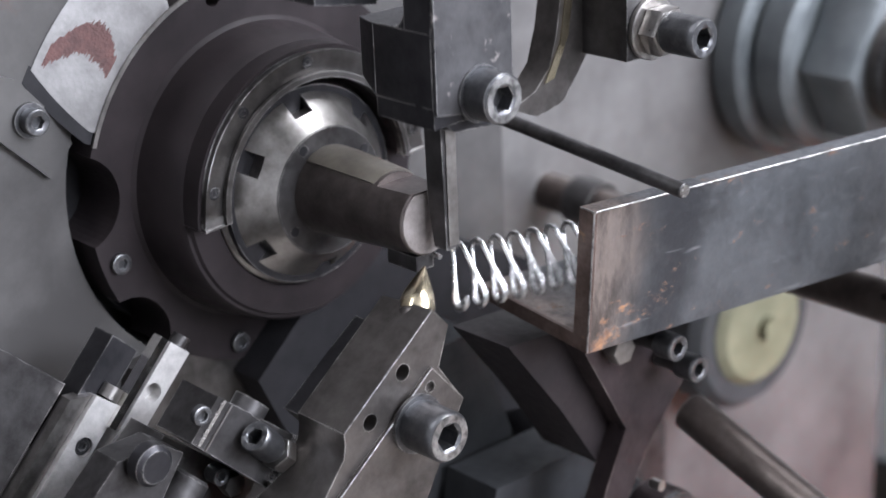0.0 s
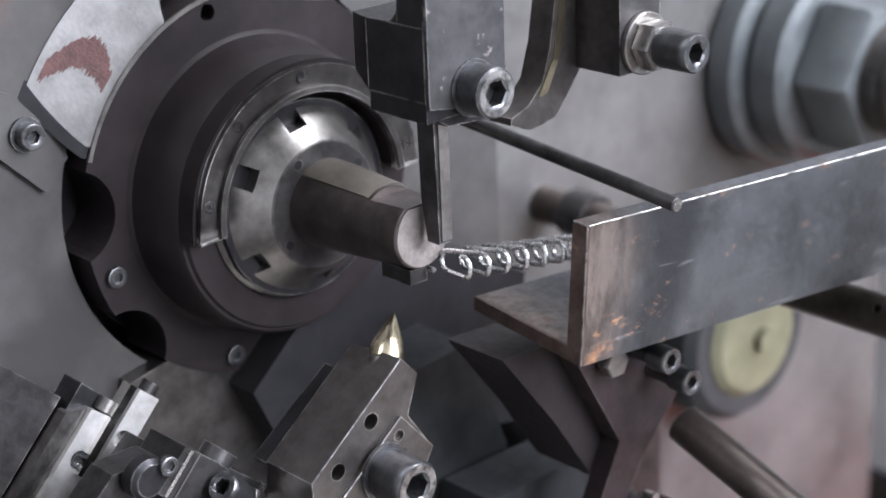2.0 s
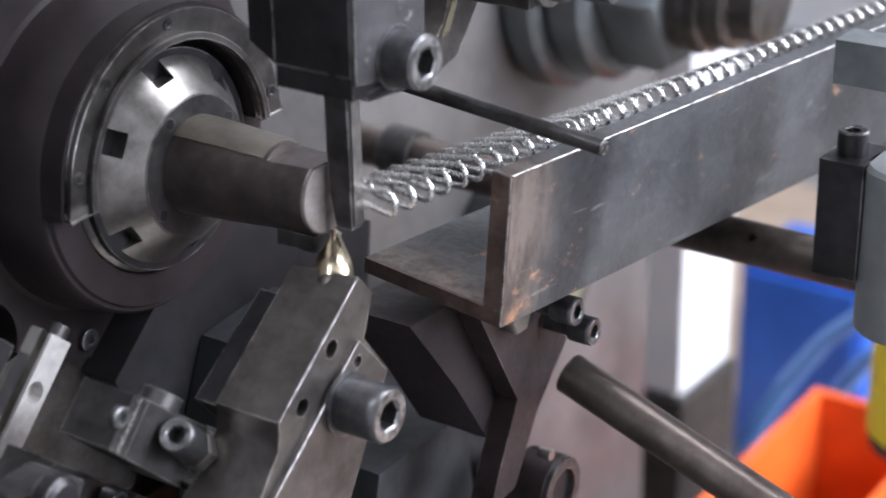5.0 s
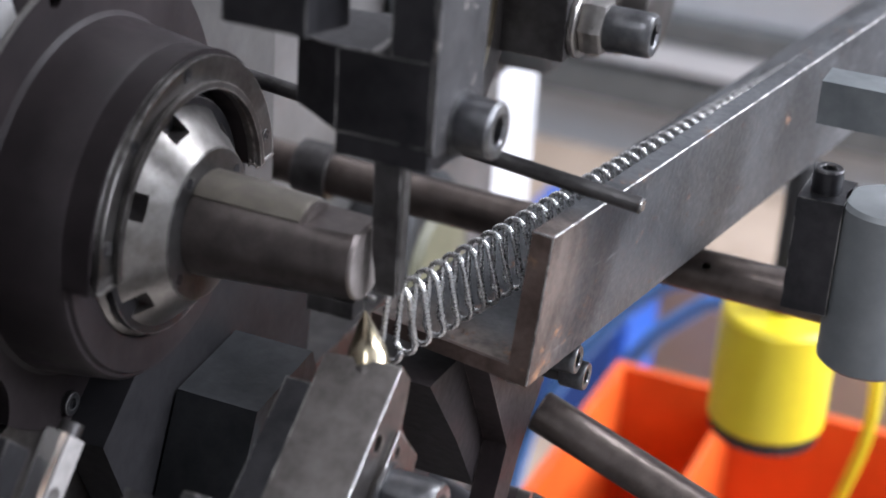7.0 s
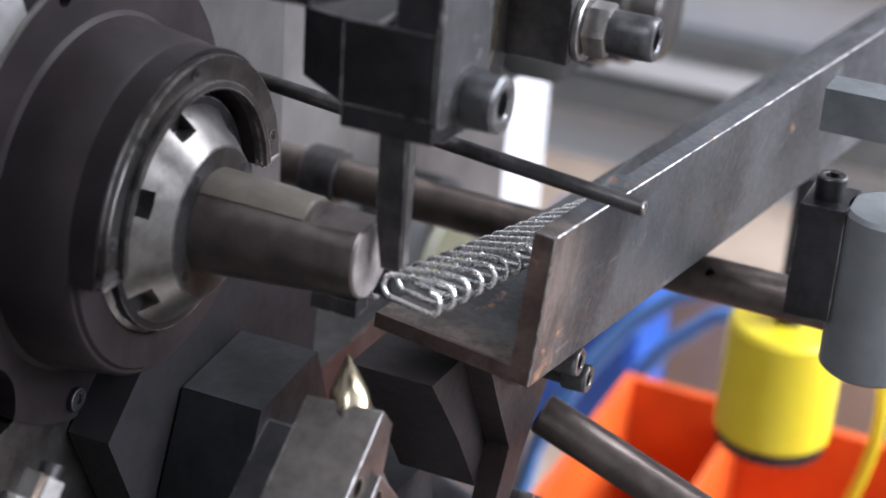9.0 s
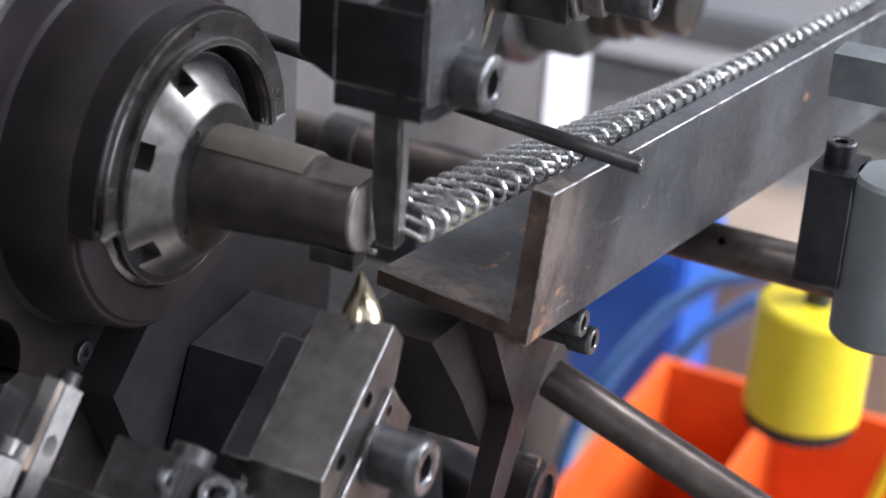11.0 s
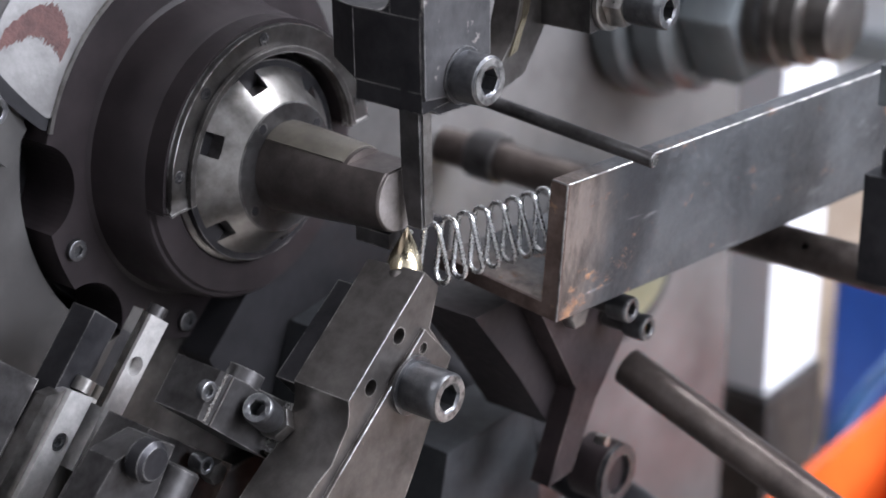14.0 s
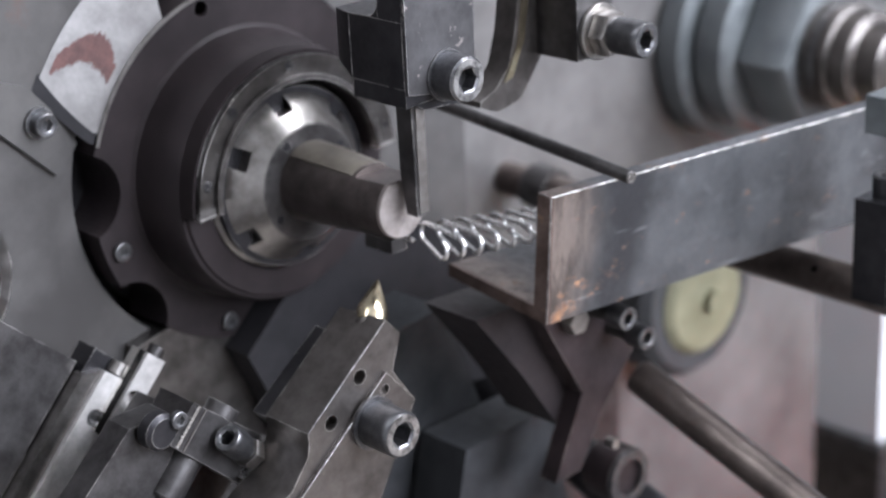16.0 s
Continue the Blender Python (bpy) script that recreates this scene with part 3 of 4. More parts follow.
def trough():
    t = thing("angle_trough", "mill-scaled angle steel trough with rusty sawn end", "steel trough")
    bm = bmesh.new()
    poly = [(-1.2, 0), (2.3, 0), (2.3, -27.0), (-25.5, -26.4), (-25.5, -23.6), (-1.2, -24.2)]
    a = [bm.verts.new((x, 0.7 + 0.13 * (x - 2.3), z)) for x, z in poly]
    b = [bm.verts.new((x, 440, z)) for x, z in poly]
    bm.faces.new(a), bm.faces.new(b[::-1])
    for i in range(6):
        bm.faces.new((a[i], b[i], b[(i + 1) % 6], a[(i + 1) % 6]))
    bm.transform(TROUGH)
    part("angle_bar", bm, BAR, t, "", 0.35)
    bm = bmesh.new()
    a = [bm.verts.new((x, 0.13 * (x - 2.3), z)) for x, z in poly]
    b = [bm.verts.new((x, 0.68 + 0.13 * (x - 2.3), z)) for x, z in poly]
    bm.faces.new(a), bm.faces.new(b[::-1])
    for i in range(6):
        bm.faces.new((a[i], b[i], b[(i + 1) % 6], a[(i + 1) % 6]))
    bm.transform(TROUGH)
    for q in ([(2.25, 0.4, -0.05), (2.25, 200, -0.05), (2.25, 439, -0.05)], [(2.2, 0.1, -0.2), (2.2, 0.1, -13), (2.2, 0.1, -26.8)], [(-1.0, -0.35, -0.1), (0.6, -0.15, 0.0), (2.2, 0.1, -0.1)]):
        w = sweep(q, 0.2, 6)
        w.transform(TROUGH)
        part("worn_edge", w, NICKED, t, "worn bright edge")
    part("sawn_end", bm, BAREND, t, "rust-brown sawn end", 0.2)
    return t


trough()


def trough_bracket():
    b = thing("trough_bracket", "rusty brown welded bracket under the trough", "bracket")
    part("web", prism([(27, -25.5), (48, -26.3), (57, -43), (47, -53), (39, -66), (31, -66), (40, -48)], 9, 13.5), BRACKET, b, "", 0.5)
    part("gusset", prism([(14, -24.2), (40, -25.6), (45, -48), (37, -56), (27, -41)], -6, 8.9), GUSSET, b, "dark brown gusset plate", 0.5)
    for p, r in (((43, -29.3), 2.6), ((49, -35.6), 2.6)):
        part("pin", rod((14, *p), (19.5, *p), 1.9), DARK, b)
        part("cap_screw", socket_head((19.5, *p), (24, *p), r), SCREW, b, "socket screw")
    part("hex_nut", hexnut((14.1, 36, -29.5), (17, 36, -29.5), 3.0), STEEL, b)
    part("tapped_boss", rod((8, 52, -72), (15, 52, -72), 6.5, seg=40), BRACKET, b)
    part("boss_ring", ring((15, 52, -72), (16.2, 52, -72), 4.2, 6.3), SCREW, b, "worn steel ring")
    part("stud", rod((14, 47, -62), (16.5, 47, -62), 1.1), STEEL, b)
    return b


trough_bracket()


def lower_rods():
    r = thing("support_rod", "round grey steel support rod running down from the bracket", "rod")
    part("shaft", rod((12, 60, -51.5), (130, 60, -95), 4.0, seg=36, chamfer=0.4), PIPE, r)
    r2 = thing("support_rod", "dark steel support rod beneath the trough", "rod")
    part("shaft", rod((-70, 70, -66), (60, 62, -104), 6.0, seg=36), BLACK, r2)
    p = thing("cross_pipe", "brown-stained steel cross pipe with a small drilled hole", "pipe")
    pp = part("pipe", rod((4, 101, -35.8), (190, 101, -37.6), 4.4, seg=40), PIPE, p)
    cut(pp, [rod((31, 95, -30), (31, 99, -35), 0.9, seg=16)])
    q = thing("inner_pipe", "brown-stained pipe behind the mandrel", "pipe")
    part("pipe", rod((-72, 106, -36), (-4, 105, -37), 4.6, seg=36), PIPE, q)
    part("collar", rod((-62, 106, -36), (-54, 106, -36.2), 6.0, seg=36), DARK, q)


lower_rods()

# ---------------------------------------------------------------- lower tool slide
TIPY, TIPZ = 3.4, -4.6
D, N = (0.69, 0.724), (-0.724, 0.69)


def uv(u, v):
    """Slide coordinates: u along the stroke towards the work, v across it, to (y, z)."""
    return (TIPY + D[0] * u + N[0] * v, TIPZ + D[1] * u + N[1] * v)


def uvp(x, u, v):
    return (x, *uv(u, v))


def lower_tool():
    s = thing("tool_slide", "oiled steel tool slide with gold-tipped former and adjusters", "tool slide")
    # former with its ground tip
    fb = part("former", rod(uvp(9.6, -16, 0.6), uvp(7.1, -8.4, 1.4), 3.4, 3.3, 32, 0.2), HOLDER, s, "ground steel former")
    part("former_tip", turned([(0, 3.1), (1.6, 3.2), (3.6, 2.8), (6.6, 1.5), (8.6, 0.55), (9.3, 0.15)], along(uvp(7.2, -8.6, 1.4), uvp(3.4, -0.2, 1.3))[0], 28), TIP, s, "gold-tinted pointed former tip")
    hm = prism([uv(-7.4, 4.2), uv(-7.8, -1.0), uv(-14.6, -4.0), uv(-16.4, -12.3), uv(-35.6, -16.8), uv(-110, -30), uv(-110, 14), uv(-60, 8.6), uv(-47, 5.8), uv(-43.4, 4.4), uv(-39.5, 4.8), uv(-36.6, 5.0), uv(-34.4, 6.4), uv(-33, 7.9)], 0.8, 13.0)
    hm.verts.ensure_lookup_table()
    for q, k in ((0, 0.8), (1, 0.6)):
        hm.verts[q].co -= Vector((0, D[0] * k, D[1] * k))
    hb = part("holder", hm, HOLDER, s, "brownish ground steel holder with drilled holes", 0.2)
    cut(hb, [rod(uvp(9, u, v), uvp(16, u, v), 1.45, seg=28) for u, v in ((-19, 3.0), (-29, 3.9))])
    cp = part("clamp_plate", prism([uv(-15.5, -1.8), uv(-16.5, -12.2), uv(-35.6, -16.7), uv(-110, -30), uv(-110, 10), uv(-44.4, 2.5)], 13.02, 13.9), HOLDER, s, "worn steel clamp plate", 0.16)
    cut(cp, [rod(uvp(12, -18.4, -3.6), uvp(16, -18.4, -3.6), 1.0, seg=20)])
    part("bright_arris", sweep([uvp(13.75, -15.6, -1.9), uvp(13.8, -30, 0.25), uvp(13.8, -44.2, 2.35)], 0.17, 6), NICKED, s, "bright worn edge")
    part("bright_arris", sweep([uvp(12.9, -7.8, 4.1), uvp(12.95, -20, 5.9), uvp(12.95, -32.8, 7.8)], 0.15, 6), NICKED, s, "bright worn edge")
    part("back_block", prism([uv(-12.9, 2.4), uv(-33.2, 6.3), uv(-34.5, -6), uv(-110, -9), uv(-110, -24), uv(-24, -9), uv(-14, -3)], -4.5, 0.75), BLACK, s, "", 0.4)
    part("washer", rod(uvp(13.9, -24.8, -4.9), uvp(14.6, -24.8, -4.9), 5.3, seg=40), SCREW, s)
    sc = part("cap_screw", socket_head(uvp(14.6, -24.8, -4.9), uvp(22.4, -24.8, -4.7), 4.5), SCREW, s, "knurled socket cap screw with worn end")
    part("screw_rim", ring(uvp(22.38, -24.8, -4.7), uvp(22.5, -24.8, -4.7), 2.7, 4.0), NICKED, sc, "worn bright screw face")
    # adjuster bar across the slide
    cb = part("cross_bar", prism([uv(-37.6, 22.6), uv(-46.4, 22.6), uv(-46.4, 1.5), uv(-36.2, 1.5)], -12, -2), DARK, s, "dark oiled cross bar", 0.4)
    part("bright_shim", prism([uv(-37.6, 21.4), uv(-46.2, 21.4), uv(-46.2, 20.7), uv(-37.6, 20.7)], -3, -1.7), BRIGHT, s, "thin bright scribed shim")
    part("bright_shim", prism([uv(-37.6, 19.4), uv(-46.2, 19.4), uv(-46.2, 19.0), uv(-37.6, 19.0)], -3, -1.75), STEEL, s, "thin steel shim")
    part("adjusting_screw", socket_head(uvp(0.6, -40.4, 9.2), uvp(1.6, -40.2, 14.6), 2.75), SCREW, s, "socket adjusting screw")
    part("screw_shank", rod(uvp(0.2, -40.5, 3.2), uvp(0.6, -40.4, 9.2), 1.7), SCREW, s)
    part("lock_nut", hexnut(uvp(0.2, -40.5, 5.0), uvp(0.4, -40.5, 7.6), 3.1), STEEL, s)
    part("shim_plate", prism([uv(-36.2, 4.2), uv(-45.4, 4.2), uv(-45.4, 3.2), uv(-36.2, 3.2)], -2, 3.0), BRIGHT, s, "bright shim plate", 0.1)
    part("roller", prism([uv(-36.6, 3.1), uv(-45.8, 3.1), uv(-45.8, -2.6), uv(-44.6, -4.6), uv(-38.2, -5.0), uv(-36.6, -3.4)], -9, 2.6), PIPE, s, "rounded stained end block", 1.6)
    part("roller_pin", rod(uvp(0, -36.8, -1.6), uvp(0, -35.0, -1.6), 1.9, seg=24), BLACK, s)
    part("set_screw", socket_head(uvp(-2.0, -41.7, 24.4), uvp(-0.6, -41.7, 24.4), 1.7, 0.55, False), SCREW, s)
    part("round_boss", rod(uvp(-5, -37.4, 13), uvp(-5, -34.8, 13), 3.2, seg=32), DARK, s)
    # pale guide strip that rides with the slide
    gp = part("guide_strip", prism([uv(-32.2, 12.8), uv(-62, 12.8), uv(-62, 17.6), uv(-32.4, 17.6)], -30, -26), PALE, s, "pale worn guide strip", 0.3)
    cut(gp, [rod(uvp(-28.5, u, 15.4), uvp(-23, u, 15.4), 1.75, seg=28) for u in (-41.5, -57)])
    part("bright_edge", prism([uv(-32.4, 18.3), uv(-50.4, 18.3), uv(-50.4, 19.9), uv(-32.4, 19.9)], -28.5, -26.0), POLISHED, s, "bright polished edge strip", 0.1)
    part("strip_backing", prism([uv(-36.4, 20.2), uv(-60, 20.2), uv(-60, 26.6), uv(-36.4, 26.6)], -35, -29.5), BLACK, s, "", 0.4)
    part("edge_pin", rod(uvp(-28, -32.2, 14.6), uvp(-28, -30.2, 14.6), 1.7, seg=24), DARK, s)
    return s


SLIDE = lower_tool()


def slide_rail():
    s = thing("slide_rail", "fixed slide rail block with pale worn gib strip", "slide rail")
    gp = part("gib_strip", prism([uv(-49.6, 19.95), uv(-120, 19.9), uv(-120, 25.4), uv(-50.2, 25.4)], -31, -27), PALE, s, "pale worn gib strip", 0.3)
    cut(gp, [rod(uvp(-29, u, 22.2), uvp(-23, u, 22.2), 1.75, seg=28) for u in (-58.8, -80)])
    part("cap_screw", socket_head(uvp(-29, -58.8, 22.2), uvp(-27.4, -58.8, 22.2), 1.6), SCREW, s)
    part("cap_screw", socket_head(uvp(-29, -80, 22.2), uvp(-27.4, -80, 22.2), 1.6), SCREW, s)
    part("edge_strip", prism([uv(-50.4, 25.6), uv(-120, 25.6), uv(-120, 29.0), uv(-53, 29.0)], -31, -28), STEEL, s, "worn steel edge strip", 0.3)
    part("rail_block", prism([uv(-51, 29.4), uv(-120, 29.4), uv(-120, 90), uv(-52.5, 90)], -59, -31), DARK, s, "large dark oiled rail block", 0.6)
    part("stud", rod(uvp(-28.5, -49.6, 22), uvp(-28.5, -47.2, 22), 1.9, seg=24), STEEL, s)
    return s


slide_rail()


def front_adjuster():
    a = thing("adjuster_block", "dark oiled adjuster block with round button and small nuts", "adjuster")
    part("block", prism([uv(-50.5, 20.5), uv(-49.2, -3), uv(-110, -3), uv(-110, 26)], -22, -12), DARK, a, "", 0.6)
    part("lug", prism([uv(-52.0, 25.5), uv(-51.5, 20.5), uv(-76, 17), uv(-76, 33), uv(-58, 31.5)], -11.9, -5.5), DARK, a, "", 0.8)
    part("button", rod(uvp(-5.5, -55.8, 27.5), uvp(-1.5, -55.8, 27.2), 3.6, seg=36, chamfer=0.8), BLACK, a, "round dark button")
    part("small_screw", socket_head(uvp(-10, -51.8, 9), uvp(-7, -51.8, 9), 1.7), SCREW, a)
    part("small_nut", hexnut(uvp(-10, -52, 5.0), uvp(-7.4, -52, 5.0), 2.2), STEEL, a)
    part("cylinder", rod(uvp(-6, -66, 16), uvp(-6, -54, 16), 3.4, seg=32, chamfer=0.5), DARK, a)
    bm = sweep([(-2 + 2.6 * math.cos(i * 0.5), *uv(-64 - i * 0.12, 9 + 2.6 * math.sin(i * 0.5))) for i in range(90)], 0.55, 7)
    part("return_spring", bm, SCREW, a, "small coiled return spring")
    return a


front_adjuster()


def under_block():
    b = thing("guide_block", "black guide block below the quill head", "guide block")
    part("block", prism([(10, -22), (36, -19), (66, -34), (62, -68), (2, -60), (-8, -38)], -45.8, -38), JET, b, "", 0.6)
    part("thread", sweep([(-36 + 1.9 * math.cos(i * 0.7), 20 + i * 0.045, -53 + 1.9 * math.sin(i * 0.7)) for i in range(120)], 0.35, 6), DARK, b, "dark screw thread")
    c = thing("lower_casting", "dark blue-grey casting under the trough", "casting")
    part("block", prism([(14, -38), (34, -36), (44, -62), (30, -90), (2, -90), (6, -56)], -37.5, -22), CASTING, c, "", 1.2)
    part("arm", prism([(24, -62), (52, -62), (60, -120), (10, -120)], -20, -6), CASTING, c, "", 1.0)
    p = thing("base_plate", "oily dark base plate beneath the tools", "base plate")
    part("plate", box(-71, -46, -90, 120, -190, -70), DARK, p, "", 1.0)
    for y, z in ((8, -31.5), (5, -38)):
        part("cap_screw", socket_head((-46 + 1.6, y, z), (-43.5, y, z), 2.2), SCREW, p)
    part("boss_plate", prism([(-30, -31), (14, -22), (10, -42), (2, -66), (-40, -76)], -60, -46.2), RINGS, p, "", 0.5)


under_block()


# ---------------------------------------------------------------- on the machine face
def face_fittings():
    s = thing("spindle_hub", "blue-grey hub with flange, large hexagon nut and steel boss", "spindle hub")
    y, z = 196, -16
    part("flange", rod((-71.9, y, z), (-62, y, z), 30, seg=72, chamfer=1.5), GREEN, s)
    part("ring", rod((-62, y, z), (-50, y, z), 26, seg=72, chamfer=2), GREEN, s)
    part("hex_nut", hexnut((-50, y, z), (-34, y, z), 22), GREEN, s, "large blue-grey hexagon nut")
    part("groove_ring", ring((-30, y, z), (-29, y, z), 15.1, 15.8), SCREW, s)
    part("boss", turned([(0, 15), (8, 15), (8.5, 13.5), (14, 13.5), (15, 11), (22, 11), (23, 9.5)], Matrix.Translation((-34, y, z)) @ along((0, 0, 0), (1, 0, 0))[0], 56), HOLDER, s, "stepped worn steel boss")
    w = thing("idler_wheel", "black-rimmed wheel with yellowed cream centre", "wheel")
    y, z = 166.5, -85
    part("tyre", turned([(0, 23), (3, 24.5), (14, 24.5), (17, 22), (17, 16)], Matrix.Translation((-71.9, y, z)) @ along((0, 0, 0), (1, 0, 0))[0], 64), RUBBER, w)
    part("disc", turned([(0, 16.6), (2, 17), (4, 15), (5, 5)], Matrix.Translation((-56.5, y, z)) @ along((0, 0, 0), (1, 0, 0))[0], 56), CREAM, w, "yellowed cream disc")
    part("hub", rod((-51.5, y, z), (-49, y, z), 3.2, seg=24), CREAM, w)
    p = thing("round_port", "worn steel port ring set into the front plate", "port")
    part("port_ring", ring((-49.95, -71.2, -5.5), (-48.6, -71.2, -5.5), 14.3, 17.0, 64), RINGS, p, "worn bright ring", 0.2)
    part("port_disc", rod((-49.95, -71.2, -5.5), (-49.3, -71.2, -5.5), 14.1, seg=64), PLATE, p)
    c = thing("corner_plate", "grey steel corner plate with one cap screw", "cover plate")
    part("plate", prism([(-58, 33), (-46, 28), (-37.5, 18), (-36.5, 14.5), (-41.5, 9), (-52.5, 20), (-58, 27)], -49.9, -48.4), PLATE, c, "", 0.5)
    part("washer", rod((-48.4, -44.5, 20.6), (-47.6, -44.5, 20.6), 3.2), SCREW, c)
    part("cap_screw", socket_head((-47.6, -44.5, 20.6), (-45.2, -44.5, 20.6), 2.4), SCREW, c)


face_fittings()


# ---------------------------------------------------------------- spring
PITCH, HALF_L, HALF_W, WIRE_R = 4.1, 5.75, 1.8, 0.48
TWIST = -1.2  # degrees by which each coil lags behind the last


def coil_spring():
    """A flat wire coil about local y, starting at y = 0; its long side lies along local x."""
    pts = []
    straight = HALF_L - HALF_W
    turns = 62
    per = []
    for i in range(9):
        a = math.pi / 2 - math.pi * i / 8
        per.append((straight + HALF_W * math.cos(a), HALF_W * math.sin(a)))
    for i in range(9):
        a = -math.pi / 2 - math.pi * i / 8
        per.append((-straight + HALF_W * math.cos(a), HALF_W * math.sin(a)))
    share = [0.0]
    for i in range(1, len(per) + 1):
        share.append(share[-1] + (0.44 if i in (9, 18) else 0.06 / 8))
    for k in range(turns):
        for i, (x, z) in enumerate(per):
            f = k + share[i]
            c, d = math.cos(radians(TWIST * f)), math.sin(radians(TWIST * f))
            pts.append((x * c + z * d, f * PITCH, z * c - x * d))
    s = thing("wire_spring", "bright drawn wire spring with flat oval coils", "spring")
    part("coil", sweep(pts, WIRE_R, 8), WIRE, s, "", 0, 60)
    return s


SPRING = coil_spring()


def feed_wire():
    w = thing("feed_wire", "short length of bright wire leaving the mandrel", "wire")
    part("wire", rod((-4, 3.4, -5.0), (3.4, 3.4, -5.2), 0.5, seg=12), WIRE, w)


feed_wire()


# ---------------------------------------------------------------- beyond the machine
def clamp_stand():
    c = thing("clamp_stand", "grey painted post with black clamp bolt on the cross pipe", "clamp")
    part("post", rod((64.5, 92, -42), (64.5, 92, -9.5), 9.0, seg=48, chamfer=0.8), GREY, c)
    part("clamp_jaw", box(48.5, 57, 86, 98, -32, -9.5), BLACK, c, "black clamp jaw", 1.0)
    part("clamp_bolt", socket_head((52.6, 91, -9.5), (52.6, 91, -4.8), 2.8), BLACK, c)
    k = thing("clamp_lever", "dark green-grey clamping lever with a rounded end", "lever")
    part("lever", box(49.5, 84, 87, 95, 4.5, 12.5), GREEN, k, "", 2.4)
    part("stem", rod((80, 91, -20), (80, 91, 6), 3.0), GREEN, k)
    part("stem_foot", rod((78, 96, -35), (80, 91, -19), 3.0), GREEN, k)


clamp_stand()


def background_things():
    o = thing("orange_crate", "bright orange plastic crate with an open top", "crate")
    part("front", box(-50, 120, 212, 216, -321, -200), ORANGE, o, "", 1.5)
    part("side", box(-54, -50, 212, 346, -321, -200), ORANGE, o, "", 1.5)
    part("back", box(-50, 120, 342, 346, -321, -200), ORANGE, o, "", 1.5)
    part("side", box(120, 124, 212, 346, -321, -200), ORANGE, o, "", 1.5)
    part("divider", box(-12, -9, 216, 342, -316, -206), ORANGE, o, "", 1.0)
    part("base", box(-50, 120, 216, 342, -321, -317), ORANGE, o)
    y = thing("yellow_canister", "yellow plastic canister with a ribbed dark lower rim", "canister")
    part("body", rod((19, 250, -152), (19, 250, -116), 17.0, seg=48, chamfer=1.5), YELLOW, y)
    part("rim", turned([(0, 16.0), (3.5, 16.4)], Matrix.Translation((19, 250, -155.5)), 60, knurl=0.06), RUBBER, y, "ribbed dark rim")
    part("neck", rod((19, 250, -116), (19, 250, -70), 4, seg=32), RUBBER, y)
    b = thing("blue_cabinet", "blue painted steel cabinet", "cabinet")
    part("body", box(-150, -92, 488, 540, -322, -226), BLUE, b, "", 2)
    part("door", box(-147, -95, 485, 487.8, -318, -230), BLUE, b, "", 0.8)
    w = thing("white_cabinet", "white painted sheet metal cabinet beside the machine", "cabinet")
    part("body", box(-230, -110, 350, 390, -222, -80), WHITE, w, "", 2)
    part("foot", box(-230, -107, 347, 392, -322, -223), DARK, w, "dark lower part", 4)
    t = thing("workbench", "tan topped workbench beside the machine", "workbench")
    part("top", box(-330, 300, 200, 815, -340, -322), TAN, t, "", 2)
    for x in (-310, 280):
        for yy in (215, 800):
            part("leg", box(x - 8, x + 8, yy - 8, yy + 8, -700, -340), GREY, t)
    # Block added as a stand-in for the tan surface behind the crate.
    k = thing("tan_block", "tan block added to fill the tan area behind the crate", "carton")
    part("carton", box(-130, 70, 560, 640, -322, -258), TAN, k, "", 2)
    for k in range(2):
        h = thing("air_hose", "pale blue plastic air hose hanging in a loose curve", "hose", "air hoses")
        base = [(-104, -310), (-95, -258), (-86, -236), (-76, -216), (-62, -194), (-46, -178), (-22, -168), (10, -164)]
        pts = []
        for i in range(len(base) - 1):
            for q in range(6):
                f = q / 6
                pts.append((base[i][0] + (base[i + 1][0] - base[i][0]) * f + k * 13, 372 + k * 8, base[i][1] + (base[i + 1][1] - base[i][1]) * f - k * 9))
        part("tube", sweep(pts, 3.4, 12), HOSE, h)
    c = thing("plastic_rope", "thin yellow plastic rope hanging down", "rope")
    part("strand", sweep([(44 + 4 * math.sin(i * 0.35), 262, -120 - i * 6) for i in range(14)], 2.0, 10), YELLOW, c)


def pale_machine():
    """The light grey sheet-metal machine that fills the far background."""
    m = thing("grey_machine", "light grey sheet metal machine with horizontal rails", "machine")
    part("body", box(-420, 620, 840, 1040, -700, 330), WHITE, m, "", 3)
    part("plinth", box(-424, 624, 834, 839, -700, -430), GREY, m, "grey lower panel", 2)
    for z0, z1, mm in ((-292, -270, GREY), (-263, -248, WHITE), (-246, -230, GREY), (-177, -157, GREY)):
        part("rail", box(-424, 624, 820, 839, z0, z1), mm, m, "horizontal rail", 1.5)


pale_machine()


background_things()


# ---------------------------------------------------------------- what moves
FIRST, PERIOD = 0.355, 1.152


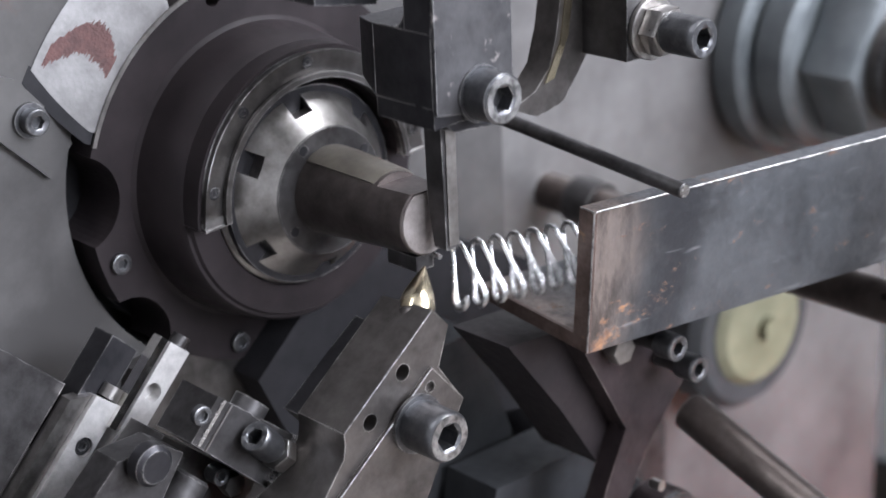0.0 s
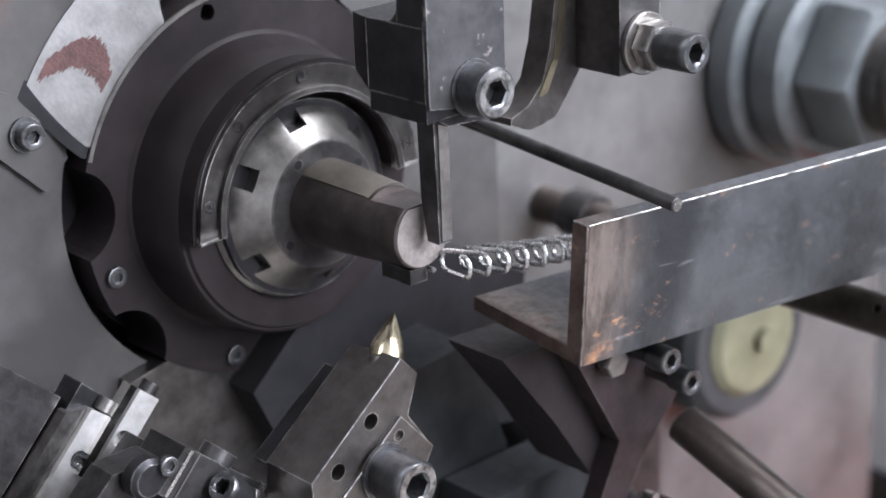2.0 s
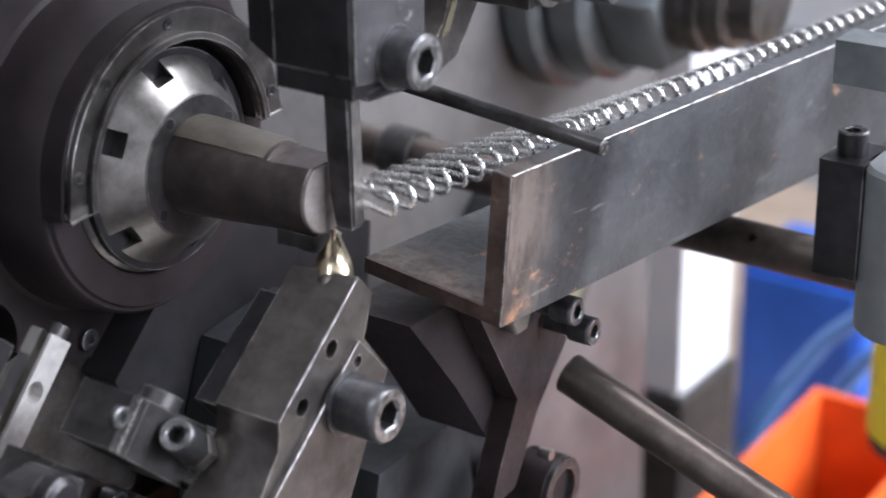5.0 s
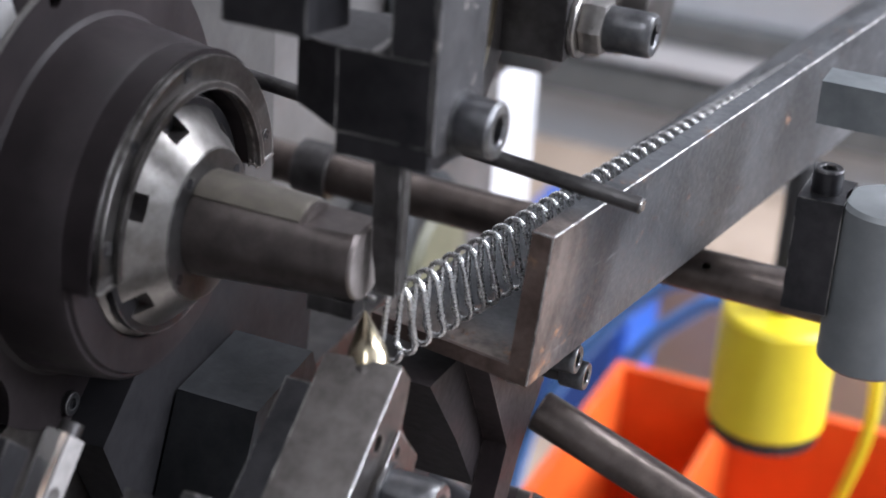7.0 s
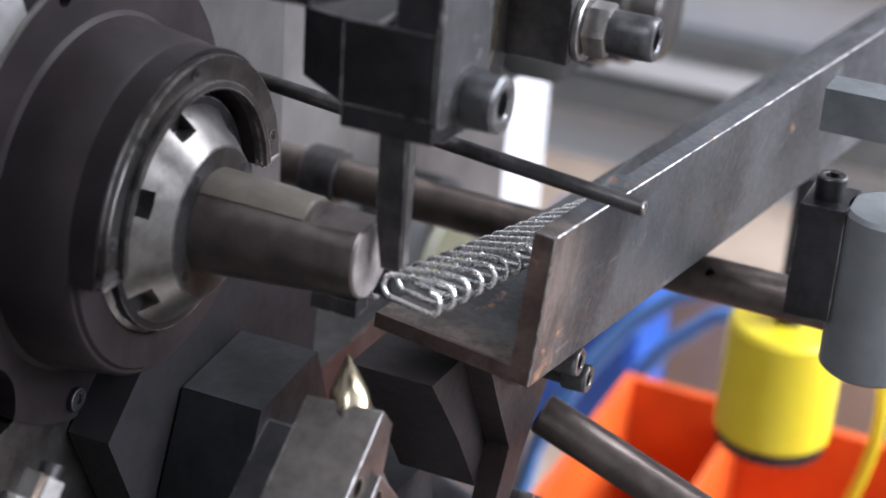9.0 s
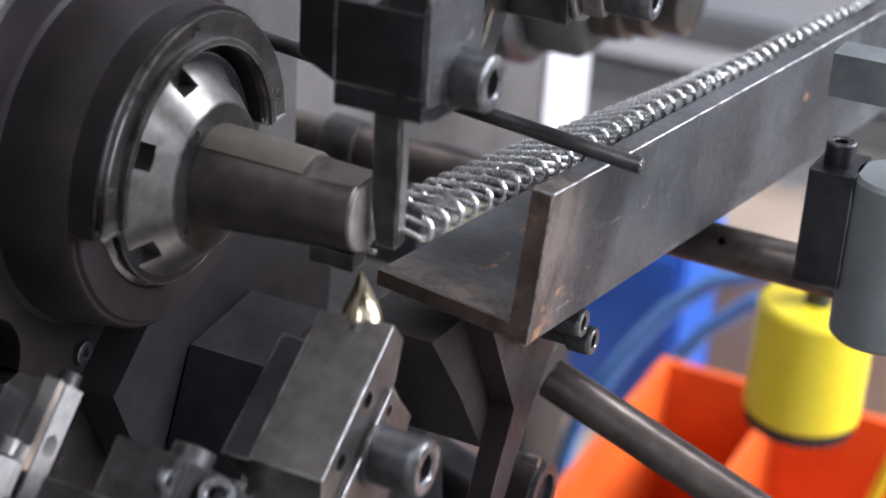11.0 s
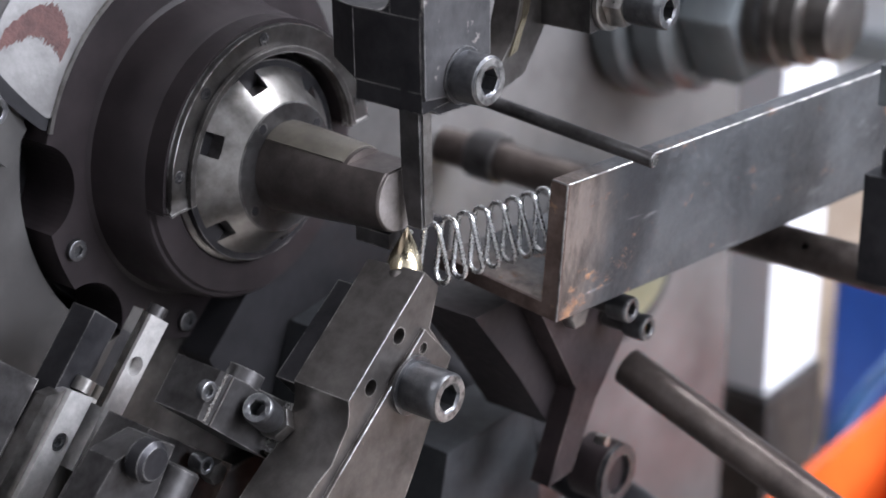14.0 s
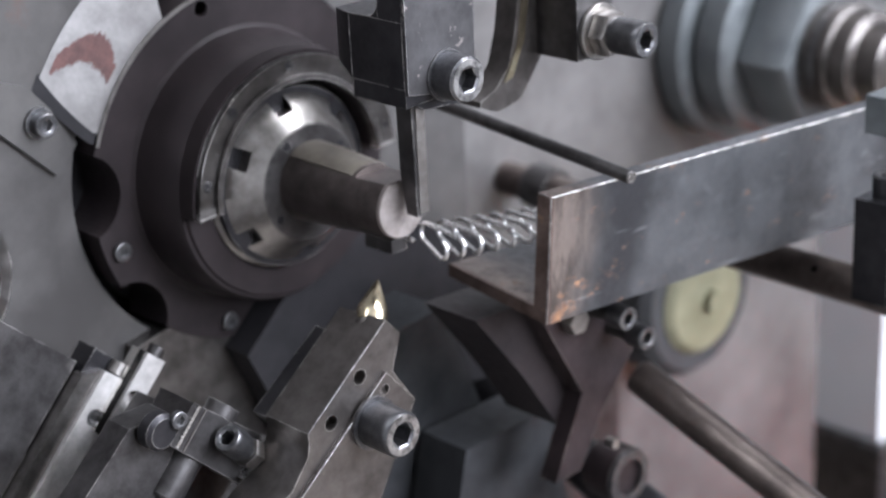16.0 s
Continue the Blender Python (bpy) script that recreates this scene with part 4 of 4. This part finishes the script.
def rows_of(profile, make):
    """Repeats (offset, *values) of one beat over the whole clip."""
    rows, k = [], -1
    while FIRST + k * PERIOD < 17.6:
        for dt, *v in profile:
            rows.append((FIRST + k * PERIOD + dt, make(k, *v)))
        k += 1
    out, last = [], None
    for t, m in rows:
        f = frame(t)
        if -1.2 < t < 17.2 and f != last:
            out.append((t, m))
            last = f
    return out


def spring_pose(k, deg, x, z, tilt):
    """deg: turn about the coil's axis; tilt: rise of the axis along y, in degrees."""
    return (Matrix.Translation(Vector((x, 3.0, z)) * U) @ Matrix.Rotation(radians(-8.0), 4, "Z") @ Matrix.Rotation(radians(tilt), 4, "X")
            @ Matrix.Rotation(radians(deg + 180 * k), 4, "Y"))


def motions():
    slide = [(-0.20, 0), (0.16, 0), (0.25, 0.3), (0.34, 0.66), (0.42, 0.92), (0.49, 1), (0.66, 1), (0.72, 0.8), (0.78, 0.38), (0.82, 0.3), (0.87, 0.28)]
    walk(SLIDE, rows_of(slide, lambda k, q: Matrix.Translation(Vector((0, -8.6 * q, -6.6 * q)) * U)))
    lift = [(-0.30, 0), (0.27, 0), (0.36, 0.4), (0.46, 1), (0.69, 1), (0.76, 0.4), (0.82, 0)]
    walk(UPPER, rows_of(lift, lambda k, q: Matrix.Translation(Vector((0, 0, 3.9 * q)) * U)))
    turn = [(-0.30, 86, 6.4, -8.8, -3.6), (-0.04, 86, 6.4, -8.8, -3.6), (0.0, 135, 7.4, -4.0, -2.4), (0.045, 178, 7.8, 1.6, -2.0),
            (0.125, 180, 7.4, 1.6, -5.4), (0.19, 180, 7.4, 1.8, -3.0), (0.25, 180, 7.4, 1.8, -3.0), (0.36, 178, 7.8, -0.8, -3.6), (0.45, 171, 8.0, -2.6, -6.6), (0.52, 173, 8.2, -3.0, -6.8), (0.60, 181, 8.4, -3.6, -6.8),
            (0.68, 188, 8.4, -4.2, -6.4), (0.74, 217, 7.8, -6.2, -4.6), (0.785, 242, 7.4, -7.8, -4.0), (0.84, 266, 6.4, -8.8, -3.6)]
    walk(SPRING, rows_of(turn, spring_pose))


motions()
